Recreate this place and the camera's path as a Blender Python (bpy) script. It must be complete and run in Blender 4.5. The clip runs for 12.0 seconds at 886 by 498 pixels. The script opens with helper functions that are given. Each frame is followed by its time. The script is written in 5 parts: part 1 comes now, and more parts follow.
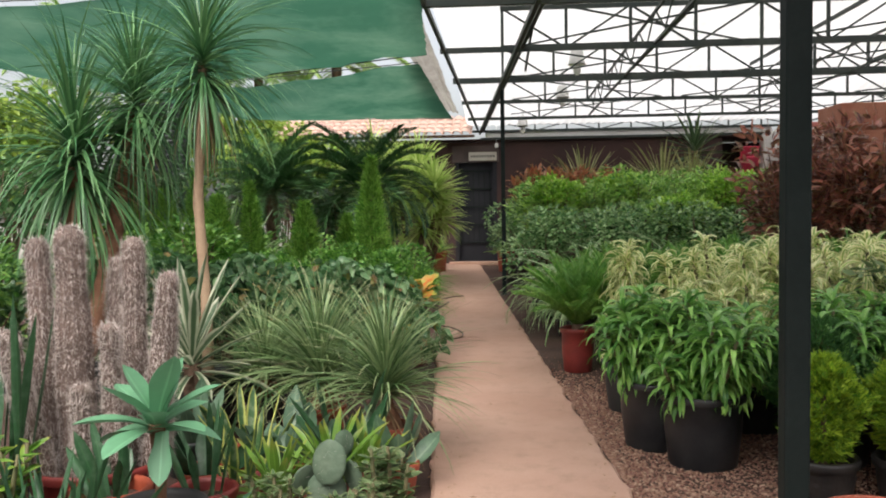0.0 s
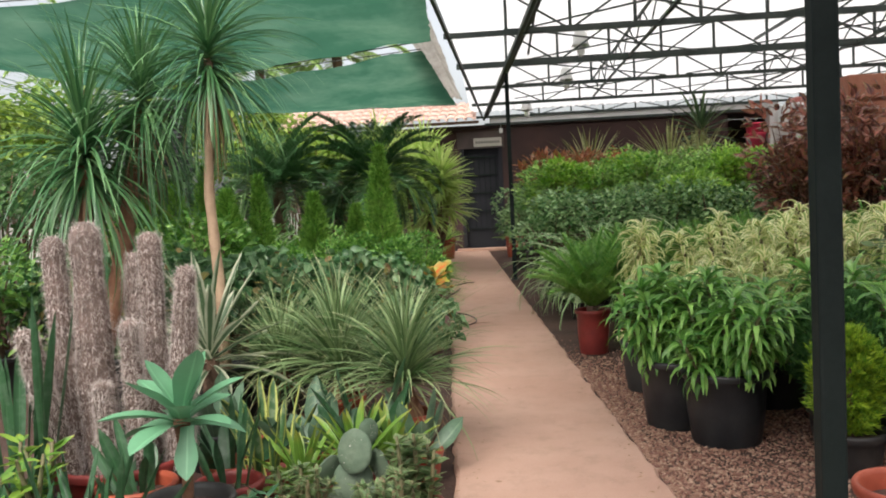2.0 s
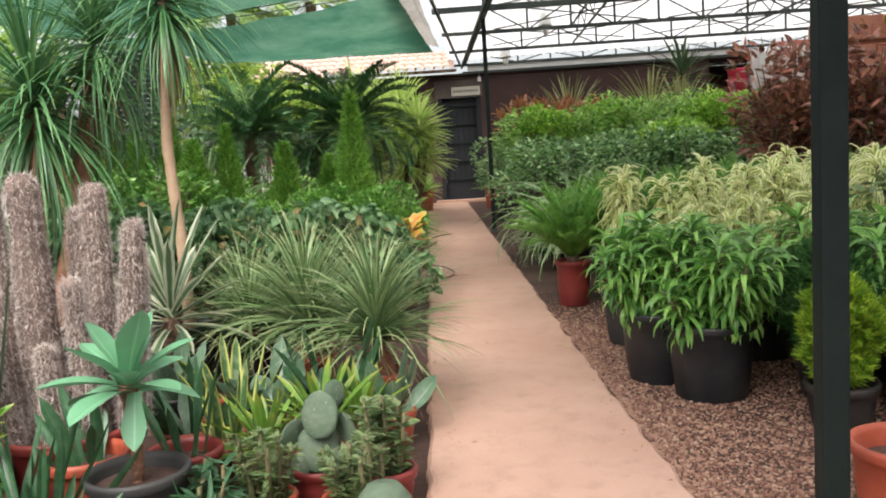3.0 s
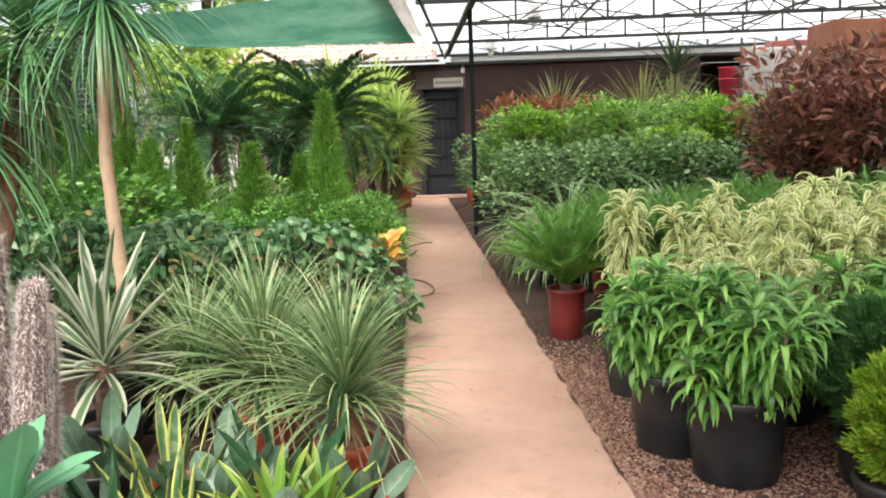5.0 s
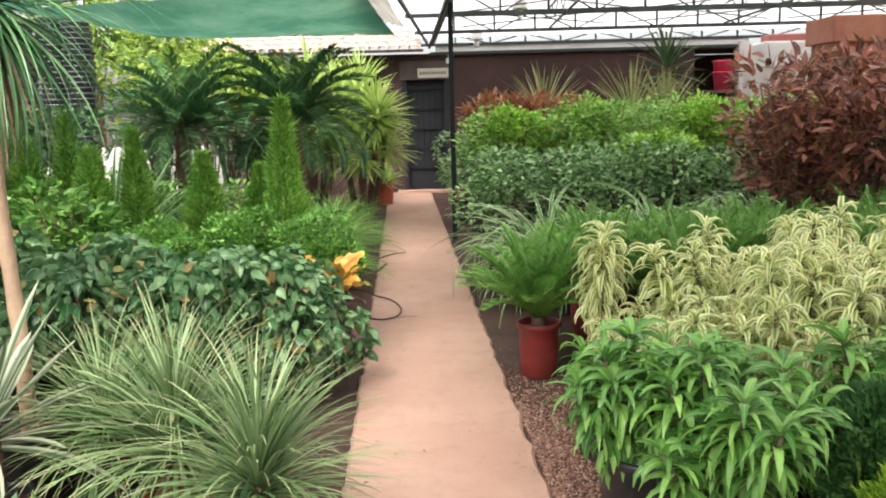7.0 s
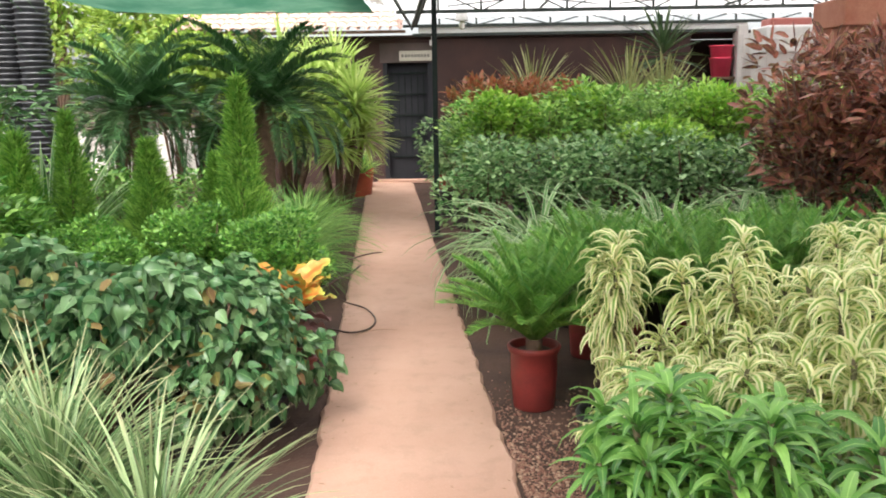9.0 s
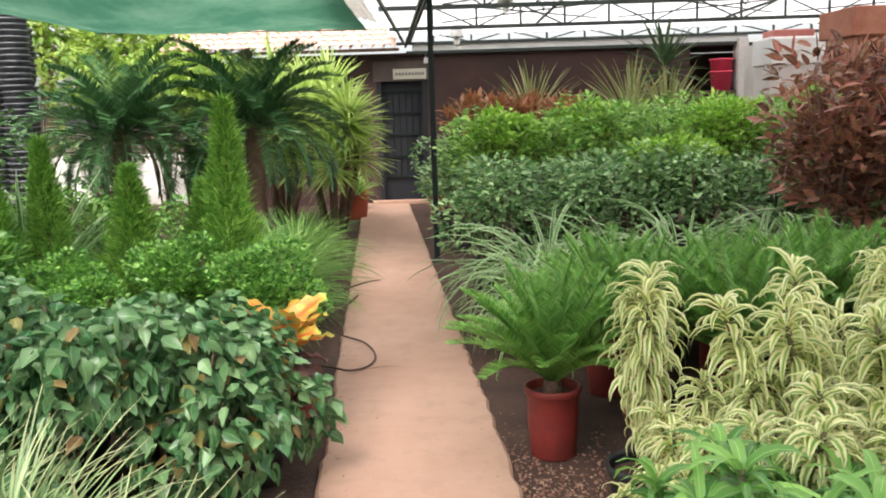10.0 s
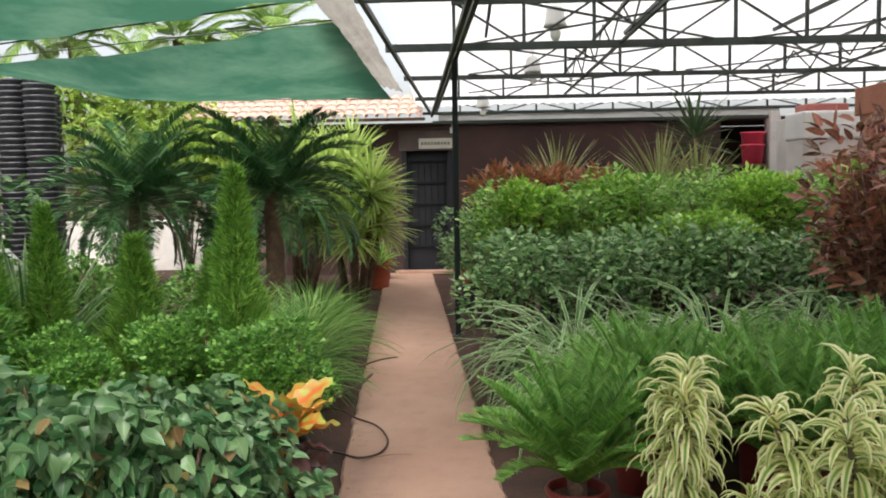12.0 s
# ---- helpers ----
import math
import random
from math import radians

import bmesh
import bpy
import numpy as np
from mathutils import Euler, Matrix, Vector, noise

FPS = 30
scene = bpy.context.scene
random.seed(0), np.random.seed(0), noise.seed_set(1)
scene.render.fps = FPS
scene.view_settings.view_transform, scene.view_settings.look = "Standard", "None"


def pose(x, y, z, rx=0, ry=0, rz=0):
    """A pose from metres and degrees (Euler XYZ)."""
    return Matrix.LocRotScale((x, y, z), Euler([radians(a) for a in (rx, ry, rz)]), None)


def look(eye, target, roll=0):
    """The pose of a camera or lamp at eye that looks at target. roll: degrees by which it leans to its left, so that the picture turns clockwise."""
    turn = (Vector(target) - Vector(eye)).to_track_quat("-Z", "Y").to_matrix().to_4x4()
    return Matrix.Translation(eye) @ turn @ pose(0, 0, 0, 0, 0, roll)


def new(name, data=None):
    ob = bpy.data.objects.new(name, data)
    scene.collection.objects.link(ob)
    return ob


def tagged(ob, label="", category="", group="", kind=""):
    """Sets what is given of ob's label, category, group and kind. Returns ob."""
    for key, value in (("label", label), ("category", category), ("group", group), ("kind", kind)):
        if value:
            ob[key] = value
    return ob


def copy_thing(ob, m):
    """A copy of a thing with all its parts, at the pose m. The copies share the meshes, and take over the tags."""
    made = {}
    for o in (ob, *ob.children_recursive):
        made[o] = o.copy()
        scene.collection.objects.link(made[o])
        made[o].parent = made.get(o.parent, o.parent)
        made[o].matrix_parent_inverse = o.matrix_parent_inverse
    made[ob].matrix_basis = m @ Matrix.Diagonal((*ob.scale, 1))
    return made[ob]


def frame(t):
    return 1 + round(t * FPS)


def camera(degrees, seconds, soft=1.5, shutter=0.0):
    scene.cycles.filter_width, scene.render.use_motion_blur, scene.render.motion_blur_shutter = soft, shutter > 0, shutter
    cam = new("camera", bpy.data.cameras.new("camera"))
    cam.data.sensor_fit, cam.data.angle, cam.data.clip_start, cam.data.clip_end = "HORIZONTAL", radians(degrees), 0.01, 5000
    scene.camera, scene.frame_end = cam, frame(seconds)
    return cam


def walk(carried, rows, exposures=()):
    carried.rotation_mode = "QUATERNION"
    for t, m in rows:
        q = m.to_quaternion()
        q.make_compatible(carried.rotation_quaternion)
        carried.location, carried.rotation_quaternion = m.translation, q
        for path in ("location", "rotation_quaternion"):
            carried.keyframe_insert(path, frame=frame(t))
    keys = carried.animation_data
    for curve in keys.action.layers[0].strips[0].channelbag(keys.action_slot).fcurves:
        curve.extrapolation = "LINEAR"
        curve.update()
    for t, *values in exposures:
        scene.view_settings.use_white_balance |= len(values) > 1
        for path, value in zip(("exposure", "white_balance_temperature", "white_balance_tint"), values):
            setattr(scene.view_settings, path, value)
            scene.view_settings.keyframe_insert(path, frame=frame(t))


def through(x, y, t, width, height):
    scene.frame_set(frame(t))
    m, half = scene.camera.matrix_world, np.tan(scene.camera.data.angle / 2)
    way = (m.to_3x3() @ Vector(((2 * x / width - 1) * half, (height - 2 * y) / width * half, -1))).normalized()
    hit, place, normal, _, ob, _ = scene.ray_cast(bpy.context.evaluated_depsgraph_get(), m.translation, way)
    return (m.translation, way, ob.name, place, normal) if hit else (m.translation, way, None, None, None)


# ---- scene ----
# PLAN is drawn in units of 1.1 m; the camera rows are in metres
PLAN = 1.1
cam = camera(53.7, 12.0, soft=1.9)
PATH = [
    (0, (0.616, 2.098, 1.354), (0.461, 4.290, 1.238), -0.9),
    (0.5, (0.602, 2.108, 1.359), (0.444, 4.299, 1.246), -1.4),
    (1, (0.587, 2.113, 1.356), (0.419, 4.303, 1.237), -1.9),
    (1.5, (0.573, 2.111, 1.351), (0.401, 4.301, 1.222), -2.1),
    (2, (0.561, 2.125, 1.339), (0.391, 4.313, 1.194), -2.9),
    (2.5, (0.572, 2.207, 1.305), (0.416, 4.392, 1.111), -3.7),
    (2.7, (0.589, 2.274, 1.289), (0.447, 4.457, 1.054), -3.9),
    (4.3, (0.590, 2.848, 1.498), (0.514, 5.025, 1.194), -2.0),
    (4.5, (0.561, 2.933, 1.510), (0.487, 5.111, 1.215), -2.1),
    (5, (0.534, 3.089, 1.499), (0.462, 5.266, 1.190), -2.0),
    (5.5, (0.562, 3.230, 1.487), (0.487, 5.405, 1.169), -1.8),
    (6, (0.669, 3.485, 1.555), (0.609, 5.659, 1.227), -1.3),
    (6.5, (0.719, 3.608, 1.684), (0.659, 5.780, 1.344), -1.1),
    (6.7, (0.743, 3.649, 1.719), (0.680, 5.820, 1.369), -1.3),
    (8.3, (0.695, 4.233, 1.693), (0.673, 6.402, 1.328), -1.4),
    (8.5, (0.713, 4.359, 1.703), (0.694, 6.528, 1.331), -1.1),
    (9, (0.742, 4.605, 1.695), (0.726, 6.770, 1.305), -0.9),
    (9.5, (0.701, 4.831, 1.687), (0.687, 6.997, 1.303), -1.1),
    (10, (0.677, 5.046, 1.696), (0.676, 7.218, 1.350), -1.8),
    (10.5, (0.683, 5.225, 1.707), (0.690, 7.407, 1.420), -1.3),
    (11, (0.709, 5.326, 1.722), (0.722, 7.510, 1.462), -0.8),
    (11.5, (0.718, 5.361, 1.717), (0.724, 7.554, 1.535), -0.8),
    (12, (0.723, 5.382, 1.717), (0.660, 7.574, 1.541), -1.0),
]

walk(cam, [(t, look(eye, target, roll)) for t, eye, target, roll in PATH],
     exposures=[(0, 0.58), (2.5, 0.78), (4.3, 1.5), (5.0, 1.33), (6.5, 1.33), (9.5, 1.42), (10.5, 1.2), (11.5, 1.02), (12, 0.82)])

# ---- world and sun: bright overcast sky ----
world = bpy.data.worlds.new("overcast_sky")
scene.world = world
world.use_nodes = True
wn, wl = world.node_tree.nodes, world.node_tree.links
sky = wn.new("ShaderNodeTexSky")
sky.sky_type, sky.sun_disc = "NISHITA", False
sky.sun_elevation, sky.sun_rotation = radians(55), radians(194)
sky.air_density, sky.dust_density, sky.ozone_density = 1.0, 4.0, 1.0
wn["Background"].inputs["Strength"].default_value = 0.15
cloud = wn.new("ShaderNodeHueSaturation")
cloud.inputs["Saturation"].default_value = 0.25
wl.new(sky.outputs["Color"], cloud.inputs["Color"])
wl.new(cloud.outputs["Color"], wn["Background"].inputs["Color"])
sun = new("sun", bpy.data.lights.new("sun", "SUN"))
sun.data.energy, sun.data.angle, sun.data.color = 2.6, radians(50), (1.0, 0.93, 0.84)
sun.matrix_world = look((-2.0, -8.0, 12.0), (0, 0, 0))


# ---- materials ----
def material(name):
    m = bpy.data.materials.new(name)
    m.use_nodes = True
    nt = m.node_tree
    return m, nt.nodes, nt.links, nt.nodes["Principled BSDF"]


def rgba(c):
    return (c[0], c[1], c[2], 1.0)


def mix_colour(n, l, fac, a, b):
    x = n.new("ShaderNodeMix")
    x.data_type = "RGBA"
    for sock, v in ((x.inputs[0], fac), (x.inputs[6], a), (x.inputs[7], b)):
        if isinstance(v, bpy.types.NodeSocket):
            l.new(v, sock)
        elif isinstance(v, (int, float)):
            sock.default_value = v
        else:
            sock.default_value = rgba(v)
    return x.outputs[2]


def ramp(n, l, source, stops):
    r = n.new("ShaderNodeValToRGB")
    while len(r.color_ramp.elements) < len(stops):
        r.color_ramp.elements.new(0.5)
    for e, (p, v) in zip(r.color_ramp.elements, stops):
        e.position = p
        e.color = (v, v, v, 1) if isinstance(v, (int, float)) else rgba(v)
    l.new(source, r.inputs["Fac"])
    return r.outputs["Color"]


def noise_tex(n, l, scale, detail=4, rough=0.6, coords="Object"):
    tc = n.new("ShaderNodeTexCoord")
    t = n.new("ShaderNodeTexNoise")
    t.inputs["Scale"].default_value, t.inputs["Detail"].default_value, t.inputs["Roughness"].default_value = scale, detail, rough
    l.new(tc.outputs[coords], t.inputs["Vector"])
    return t.outputs["Fac"]


def bump(n, l, p, height, strength, distance=0.01):
    b = n.new("ShaderNodeBump")
    b.inputs["Strength"].default_value, b.inputs["Distance"].default_value = strength, distance
    l.new(height, b.inputs["Height"])
    l.new(b.outputs["Normal"], p.inputs["Normal"])


def surface(name, a, b, scale=6.0, rough=0.8, metal=0.0, bumpy=0.3, fine=60.0, contrast=(0.35, 0.65), depth=0.01):
    """A two-colour surface with stains at one scale and grain at another."""
    m, n, l, p = material(name)
    big = ramp(n, l, noise_tex(n, l, scale), [(contrast[0], 0.0), (contrast[1], 1.0)])
    small = noise_tex(n, l, fine, 3)
    c = mix_colour(n, l, big, a, b)
    c = mix_colour(n, l, ramp(n, l, small, [(0.3, 0.0), (0.8, 0.45)]), c, tuple(v * 0.6 for v in a))
    l.new(c, p.inputs["Base Color"])
    p.inputs["Roughness"].default_value, p.inputs["Metallic"].default_value = rough, metal
    bump(n, l, p, small, bumpy, depth)
    return m


def leaf(name, dark, light, stripe=None, where="margin", width=0.35, rough=0.42, through=0.35, tip=None, blotch=None):
    """A leaf: each one differs a little; stripe lies at the margin or along the midrib."""
    m, n, l, p = material(name)
    geo = n.new("ShaderNodeNewGeometry")
    vary = n.new("ShaderNodeMath")
    vary.operation = "POWER"
    vary.inputs[1].default_value = 1.4
    l.new(geo.outputs["Random Per Island"], vary.inputs[0])
    c = mix_colour(n, l, vary.outputs[0], dark, light)
    uv = n.new("ShaderNodeUVMap")
    uv.uv_map = "leaf"
    sep = n.new("ShaderNodeSeparateXYZ")
    l.new(uv.outputs["UV"], sep.inputs[0])
    across = n.new("ShaderNodeMath")
    across.operation = "PINGPONG"
    across.inputs[1].default_value = 0.5
    l.new(sep.outputs["X"], across.inputs[0])
    if blotch is not None:
        f = ramp(n, l, noise_tex(n, l, 26, 3, 0.6), [(0.48, 0.0), (0.62, 1.0)])
        c = mix_colour(n, l, f, c, blotch)
    if stripe is not None:
        w = width * 0.5
        stops = [(max(w - 0.06, 0.0), 1.0), (w + 0.06, 0.0)] if where == "margin" else [(max(0.5 - w - 0.06, 0), 0.0), (0.5 - w + 0.06, 1.0)]
        c = mix_colour(n, l, ramp(n, l, across.outputs[0], stops), c, stripe)
    else:
        rib = ramp(n, l, across.outputs[0], [(0.43, 0.0), (0.5, 0.5)])
        c = mix_colour(n, l, rib, c, tuple(min(1, v * 1.6) for v in light))
    if tip is not None:
        c = mix_colour(n, l, ramp(n, l, sep.outputs["Y"], [(0.75, 0.0), (1.0, 0.9)]), c, tip)
    spots = ramp(n, l, noise_tex(n, l, 9, 4), [(0.35, 0.0), (0.8, 0.35)])
    c = mix_colour(n, l, spots, c, tuple(v * 0.45 for v in dark))
    l.new(c, p.inputs["Base Color"])
    p.inputs["Roughness"].default_value = rough
    t = n.new("ShaderNodeBsdfTranslucent")
    l.new(c, t.inputs["Color"])
    x = n.new("ShaderNodeMixShader")
    x.inputs[0].default_value = through
    l.new(p.outputs[0], x.inputs[1])
    l.new(t.outputs[0], x.inputs[2])
    l.new(x.outputs[0], n["Material Output"].inputs["Surface"])
    return m


def sheet(name, colour, stain, through, rough=0.6, scale=1.2):
    """Thin sheet that lets daylight through."""
    m, n, l, p = material(name)
    f = ramp(n, l, noise_tex(n, l, scale, 6, 0.65), [(0.4, 0.0), (0.7, 1.0)])
    c = mix_colour(n, l, f, colour, stain)
    l.new(c, p.inputs["Base Color"])
    p.inputs["Roughness"].default_value = rough
    t = n.new("ShaderNodeBsdfTranslucent")
    l.new(c, t.inputs["Color"])
    x = n.new("ShaderNodeMixShader")
    x.inputs[0].default_value = through
    l.new(p.outputs[0], x.inputs[1])
    l.new(t.outputs[0], x.inputs[2])
    l.new(x.outputs[0], n["Material Output"].inputs["Surface"])
    return m


M_SOIL = surface("dark_soil", (0.045, 0.023, 0.017), (0.095, 0.05, 0.035), 2.0, 0.95, bumpy=0.9, fine=45)
M_PATH, _n, _l, _p = material("worn_concrete")
_c = mix_colour(_n, _l, ramp(_n, _l, noise_tex(_n, _l, 0.8, 5), [(0.35, 0.0), (0.7, 1.0)]), (0.47, 0.3, 0.23), (0.37, 0.212, 0.155))
_c = mix_colour(_n, _l, ramp(_n, _l, noise_tex(_n, _l, 7.0, 6, 0.7), [(0.5, 0.0), (0.75, 0.55)]), _c, (0.26, 0.165, 0.12))
_c = mix_colour(_n, _l, ramp(_n, _l, noise_tex(_n, _l, 90.0, 3, 0.7), [(0.5, 0.0), (0.8, 0.4)]), _c, (0.52, 0.4, 0.32))
_l.new(_c, _p.inputs["Base Color"])
_p.inputs["Roughness"].default_value = 0.85
bump(_n, _l, _p, noise_tex(_n, _l, 60.0, 5, 0.7), 0.35, 0.006)
M_PEBBLE, _n, _l, _p = material("pebble")
_g = _n.new("ShaderNodeObjectInfo")
_i = _n.new("ShaderNodeNewGeometry")
_a = _n.new("ShaderNodeMath")
_a.operation = "ADD"
_l.new(_g.outputs["Random"], _a.inputs[0])
_l.new(_i.outputs["Random Per Island"], _a.inputs[1])
_f = _n.new("ShaderNodeMath")
_f.operation = "FRACT"
_l.new(_a.outputs[0], _f.inputs[0])
_l.new(ramp(_n, _l, _f.outputs[0], [(0.0, (0.15, 0.068, 0.05)), (0.4, (0.22, 0.11, 0.076)), (0.8, (0.31, 0.185, 0.13)), (1.0, (0.38, 0.26, 0.185))]), _p.inputs["Base Color"])
_p.inputs["Roughness"].default_value = 0.8
M_TERRA = surface("terracotta_plastic", (0.38, 0.075, 0.035), (0.26, 0.05, 0.028), 5, 0.55, bumpy=0.08)
M_RED = surface("red_plastic_pot", (0.24, 0.03, 0.025), (0.15, 0.022, 0.019), 5, 0.5, bumpy=0.08)
M_BLACK = surface("black_nursery_plastic", (0.009, 0.01, 0.012), (0.026, 0.026, 0.027), 6, 0.45, bumpy=0.1)
M_GREYPOT = surface("weathered_grey_plastic", (0.04, 0.038, 0.036), (0.025, 0.025, 0.025), 6, 0.6, bumpy=0.15)
M_BAG = surface("grow_bag_plastic", (0.014, 0.013, 0.013), (0.035, 0.028, 0.024), 8, 0.5, bumpy=0.5, fine=30)
M_STEEL = surface("dark_painted_steel", (0.03, 0.045, 0.042), (0.06, 0.07, 0.06), 4, 0.6, 0.2, 0.1)
M_POST = surface("dark_green_painted_steel", (0.005, 0.01, 0.009), (0.01, 0.016, 0.015), 5, 0.7, 0.0, 0.1)
M_POST.node_tree.nodes["Principled BSDF"].inputs["Specular IOR Level"].default_value = 0.2
M_ROOF = sheet("translucent_roof_sheet", (0.77, 0.77, 0.78), (0.64, 0.635, 0.63), 0.72, 0.5, 0.8)
M_CLOTH = sheet("green_shade_net", (0.04, 0.122, 0.078), (0.105, 0.205, 0.14), 0.7, 0.8, 1.6)
M_CURTAIN = sheet("dirty_clear_plastic", (0.42, 0.4, 0.37), (0.24, 0.21, 0.18), 0.5, 0.4, 1.5)
M_WALL = surface("dark_brown_plaster", (0.07, 0.034, 0.028), (0.042, 0.022, 0.02), 1.5, 0.85, bumpy=0.3)
M_LINTEL = surface("grey_brown_plaster", (0.12, 0.085, 0.075), (0.08, 0.06, 0.055), 2.5, 0.85, bumpy=0.3)
M_PALE = surface("pale_plaster", (0.72, 0.69, 0.66), (0.52, 0.48, 0.45), 1.2, 0.85, bumpy=0.2)
M_DOOR = surface("dark_painted_door", (0.008, 0.009, 0.013), (0.014, 0.014, 0.02), 3, 0.85, bumpy=0.1)
M_SIGN = surface("cream_sign_board", (0.6, 0.57, 0.48), (0.5, 0.46, 0.38), 4, 0.6, bumpy=0.02)
M_INK = surface("grey_lettering", (0.16, 0.15, 0.14), (0.22, 0.2, 0.18), 10, 0.7, bumpy=0.02)
M_TILE = surface("salmon_roof_tile", (0.56, 0.36, 0.29), (0.67, 0.51, 0.44), 2.2, 0.8, bumpy=0.3)
M_WHITE = surface("white_plastic", (0.8, 0.8, 0.78), (0.7, 0.69, 0.66), 3, 0.4, bumpy=0.03)
M_BUCKET = surface("pink_red_plastic", (0.85, 0.075, 0.15), (0.75, 0.06, 0.11), 3, 0.4, bumpy=0.03)
M_BRICK = surface("terracotta_brick", (0.36, 0.13, 0.08), (0.45, 0.2, 0.13), 4, 0.85, bumpy=0.4)
M_PINK = surface("faded_red_paint", (0.42, 0.12, 0.1), (0.5, 0.2, 0.17), 3, 0.7, bumpy=0.15)
M_YELLOW = surface("yellow_paint", (0.7, 0.45, 0.06), (0.6, 0.36, 0.05), 6, 0.6, bumpy=0.05)
M_TRAY = surface("black_nursery_pot", (0.035, 0.037, 0.042), (0.1, 0.104, 0.115), 5, 0.5, bumpy=0.2)
M_TRUNK = surface("pale_smooth_bark", (0.42, 0.29, 0.19), (0.30, 0.2, 0.13), 9, 0.8, bumpy=0.5, fine=40)
M_BARK = surface("brown_fibrous_bark", (0.11, 0.065, 0.045), (0.2, 0.12, 0.08), 12, 0.9, bumpy=0.9, fine=50, depth=0.02)
M_RUST = surface("rusty_brown_bark", (0.2, 0.09, 0.05), (0.28, 0.15, 0.09), 12, 0.9, bumpy=0.8, fine=50, depth=0.02)
M_STEM = surface("green_brown_stem", (0.1, 0.11, 0.04), (0.16, 0.12, 0.06), 12, 0.7, bumpy=0.3)
M_CACTUS = surface("grey_cactus_flesh", (0.13, 0.095, 0.08), (0.2, 0.14, 0.12), 10, 0.8, bumpy=0.5)
M_SPINE = leaf("pale_cactus_spine", (0.48, 0.4, 0.37), (0.8, 0.72, 0.67), rough=0.6, through=0.3)
M_PAD = surface("dusty_opuntia_flesh", (0.075, 0.125, 0.075), (0.13, 0.17, 0.115), 8, 0.7, bumpy=0.4, fine=30)
M_HOSE = surface("brown_rubber_hose", (0.05, 0.028, 0.02), (0.09, 0.05, 0.035), 12, 0.5, bumpy=0.1)
M_BULB, _n, _l, _p = material("frosted_lamp_glass")
_p.inputs["Base Color"].default_value, _p.inputs["Roughness"].default_value = (0.85, 0.84, 0.8, 1), 0.25

L_PONY = leaf("ponytail_leaf", (0.06, 0.14, 0.04), (0.37, 0.48, 0.23), rough=0.42, through=0.3, tip=(0.42, 0.38, 0.22))
L_DRAC = leaf("dark_strap_leaf", (0.035, 0.13, 0.045), (0.19, 0.36, 0.15), rough=0.35, through=0.22)
L_FURC = leaf("white_edged_strap_leaf", (0.06, 0.12, 0.06), (0.12, 0.19, 0.09), stripe=(0.5, 0.52, 0.38), width=0.5, rough=0.45)
L_SANS = leaf("sansevieria_leaf", (0.018, 0.07, 0.03), (0.06, 0.15, 0.06), rough=0.38, through=0.12, blotch=(0.07, 0.14, 0.075))
L_SANSY = leaf("yellow_edged_sansevieria_leaf", (0.04, 0.12, 0.045), (0.12, 0.24, 0.09), stripe=(0.6, 0.62, 0.17), width=0.36, rough=0.35, through=0.12, blotch=(0.22, 0.3, 0.17))
L_SANSG = leaf("grey_broad_sansevieria_leaf", (0.07, 0.15, 0.09), (0.19, 0.28, 0.18), rough=0.42, through=0.12, blotch=(0.1, 0.17, 0.11))
L_AGAVE = leaf("blue_green_agave_leaf", (0.1, 0.28, 0.15), (0.19, 0.41, 0.23), rough=0.45, through=0.15)
L_BROM = leaf("lime_bromeliad_leaf", (0.08, 0.21, 0.03), (0.25, 0.4, 0.06), rough=0.35, through=0.3, tip=(0.42, 0.4, 0.08))
L_HEART = leaf("grey_green_heart_leaf", (0.03, 0.115, 0.035), (0.22, 0.36, 0.16), rough=0.33, through=0.25)
L_HEART_OLD = leaf("browning_heart_leaf", (0.26, 0.15, 0.07), (0.36, 0.4, 0.1), rough=0.5)
L_CROTON = leaf("orange_yellow_croton_leaf", (0.5, 0.16, 0.03), (0.56, 0.38, 0.06), stripe=(0.6, 0.14, 0.02), where="midrib", width=0.24, rough=0.45, through=0.15, blotch=(0.4, 0.44, 0.08), tip=(0.34, 0.44, 0.07))
L_BOX = leaf("bright_small_leaf", (0.04, 0.17, 0.02), (0.32, 0.58, 0.12), rough=0.35)
L_CONE = leaf("bright_conifer_spray", (0.08, 0.26, 0.03), (0.46, 0.72, 0.14), rough=0.6, through=0.45)
L_CONED = leaf("deep_green_conifer_spray", (0.035, 0.12, 0.03), (0.09, 0.22, 0.05), rough=0.6, through=0.3)
L_LIME = leaf("lime_conifer_spray", (0.1, 0.25, 0.015), (0.48, 0.64, 0.05), rough=0.6, through=0.4)
L_FERN = leaf("fine_feathery_leaf", (0.07, 0.2, 0.035), (0.3, 0.47, 0.13), rough=0.5)
L_SAGO = leaf("dark_cycad_leaflet", (0.02, 0.075, 0.025), (0.1, 0.21, 0.075), rough=0.3, through=0.1)
L_SAGOB = leaf("fresh_cycad_leaflet", (0.07, 0.25, 0.035), (0.32, 0.56, 0.12), rough=0.38, through=0.35, tip=(0.42, 0.5, 0.14))
# yellow-green leaf raised in colour to stand in for sun on the doorway palm
L_PALM = leaf("sun_painted_palm_leaflet", (0.34, 0.52, 0.1), (0.8, 0.9, 0.38), rough=0.4, through=0.58)
L_YTREE = leaf("yellow_green_tree_leaf", (0.12, 0.24, 0.03), (0.42, 0.54, 0.1), rough=0.45, through=0.4)
L_GREEN = leaf("green_dracaena_leaf", (0.06, 0.21, 0.035), (0.42, 0.74, 0.18), rough=0.28, through=0.36)
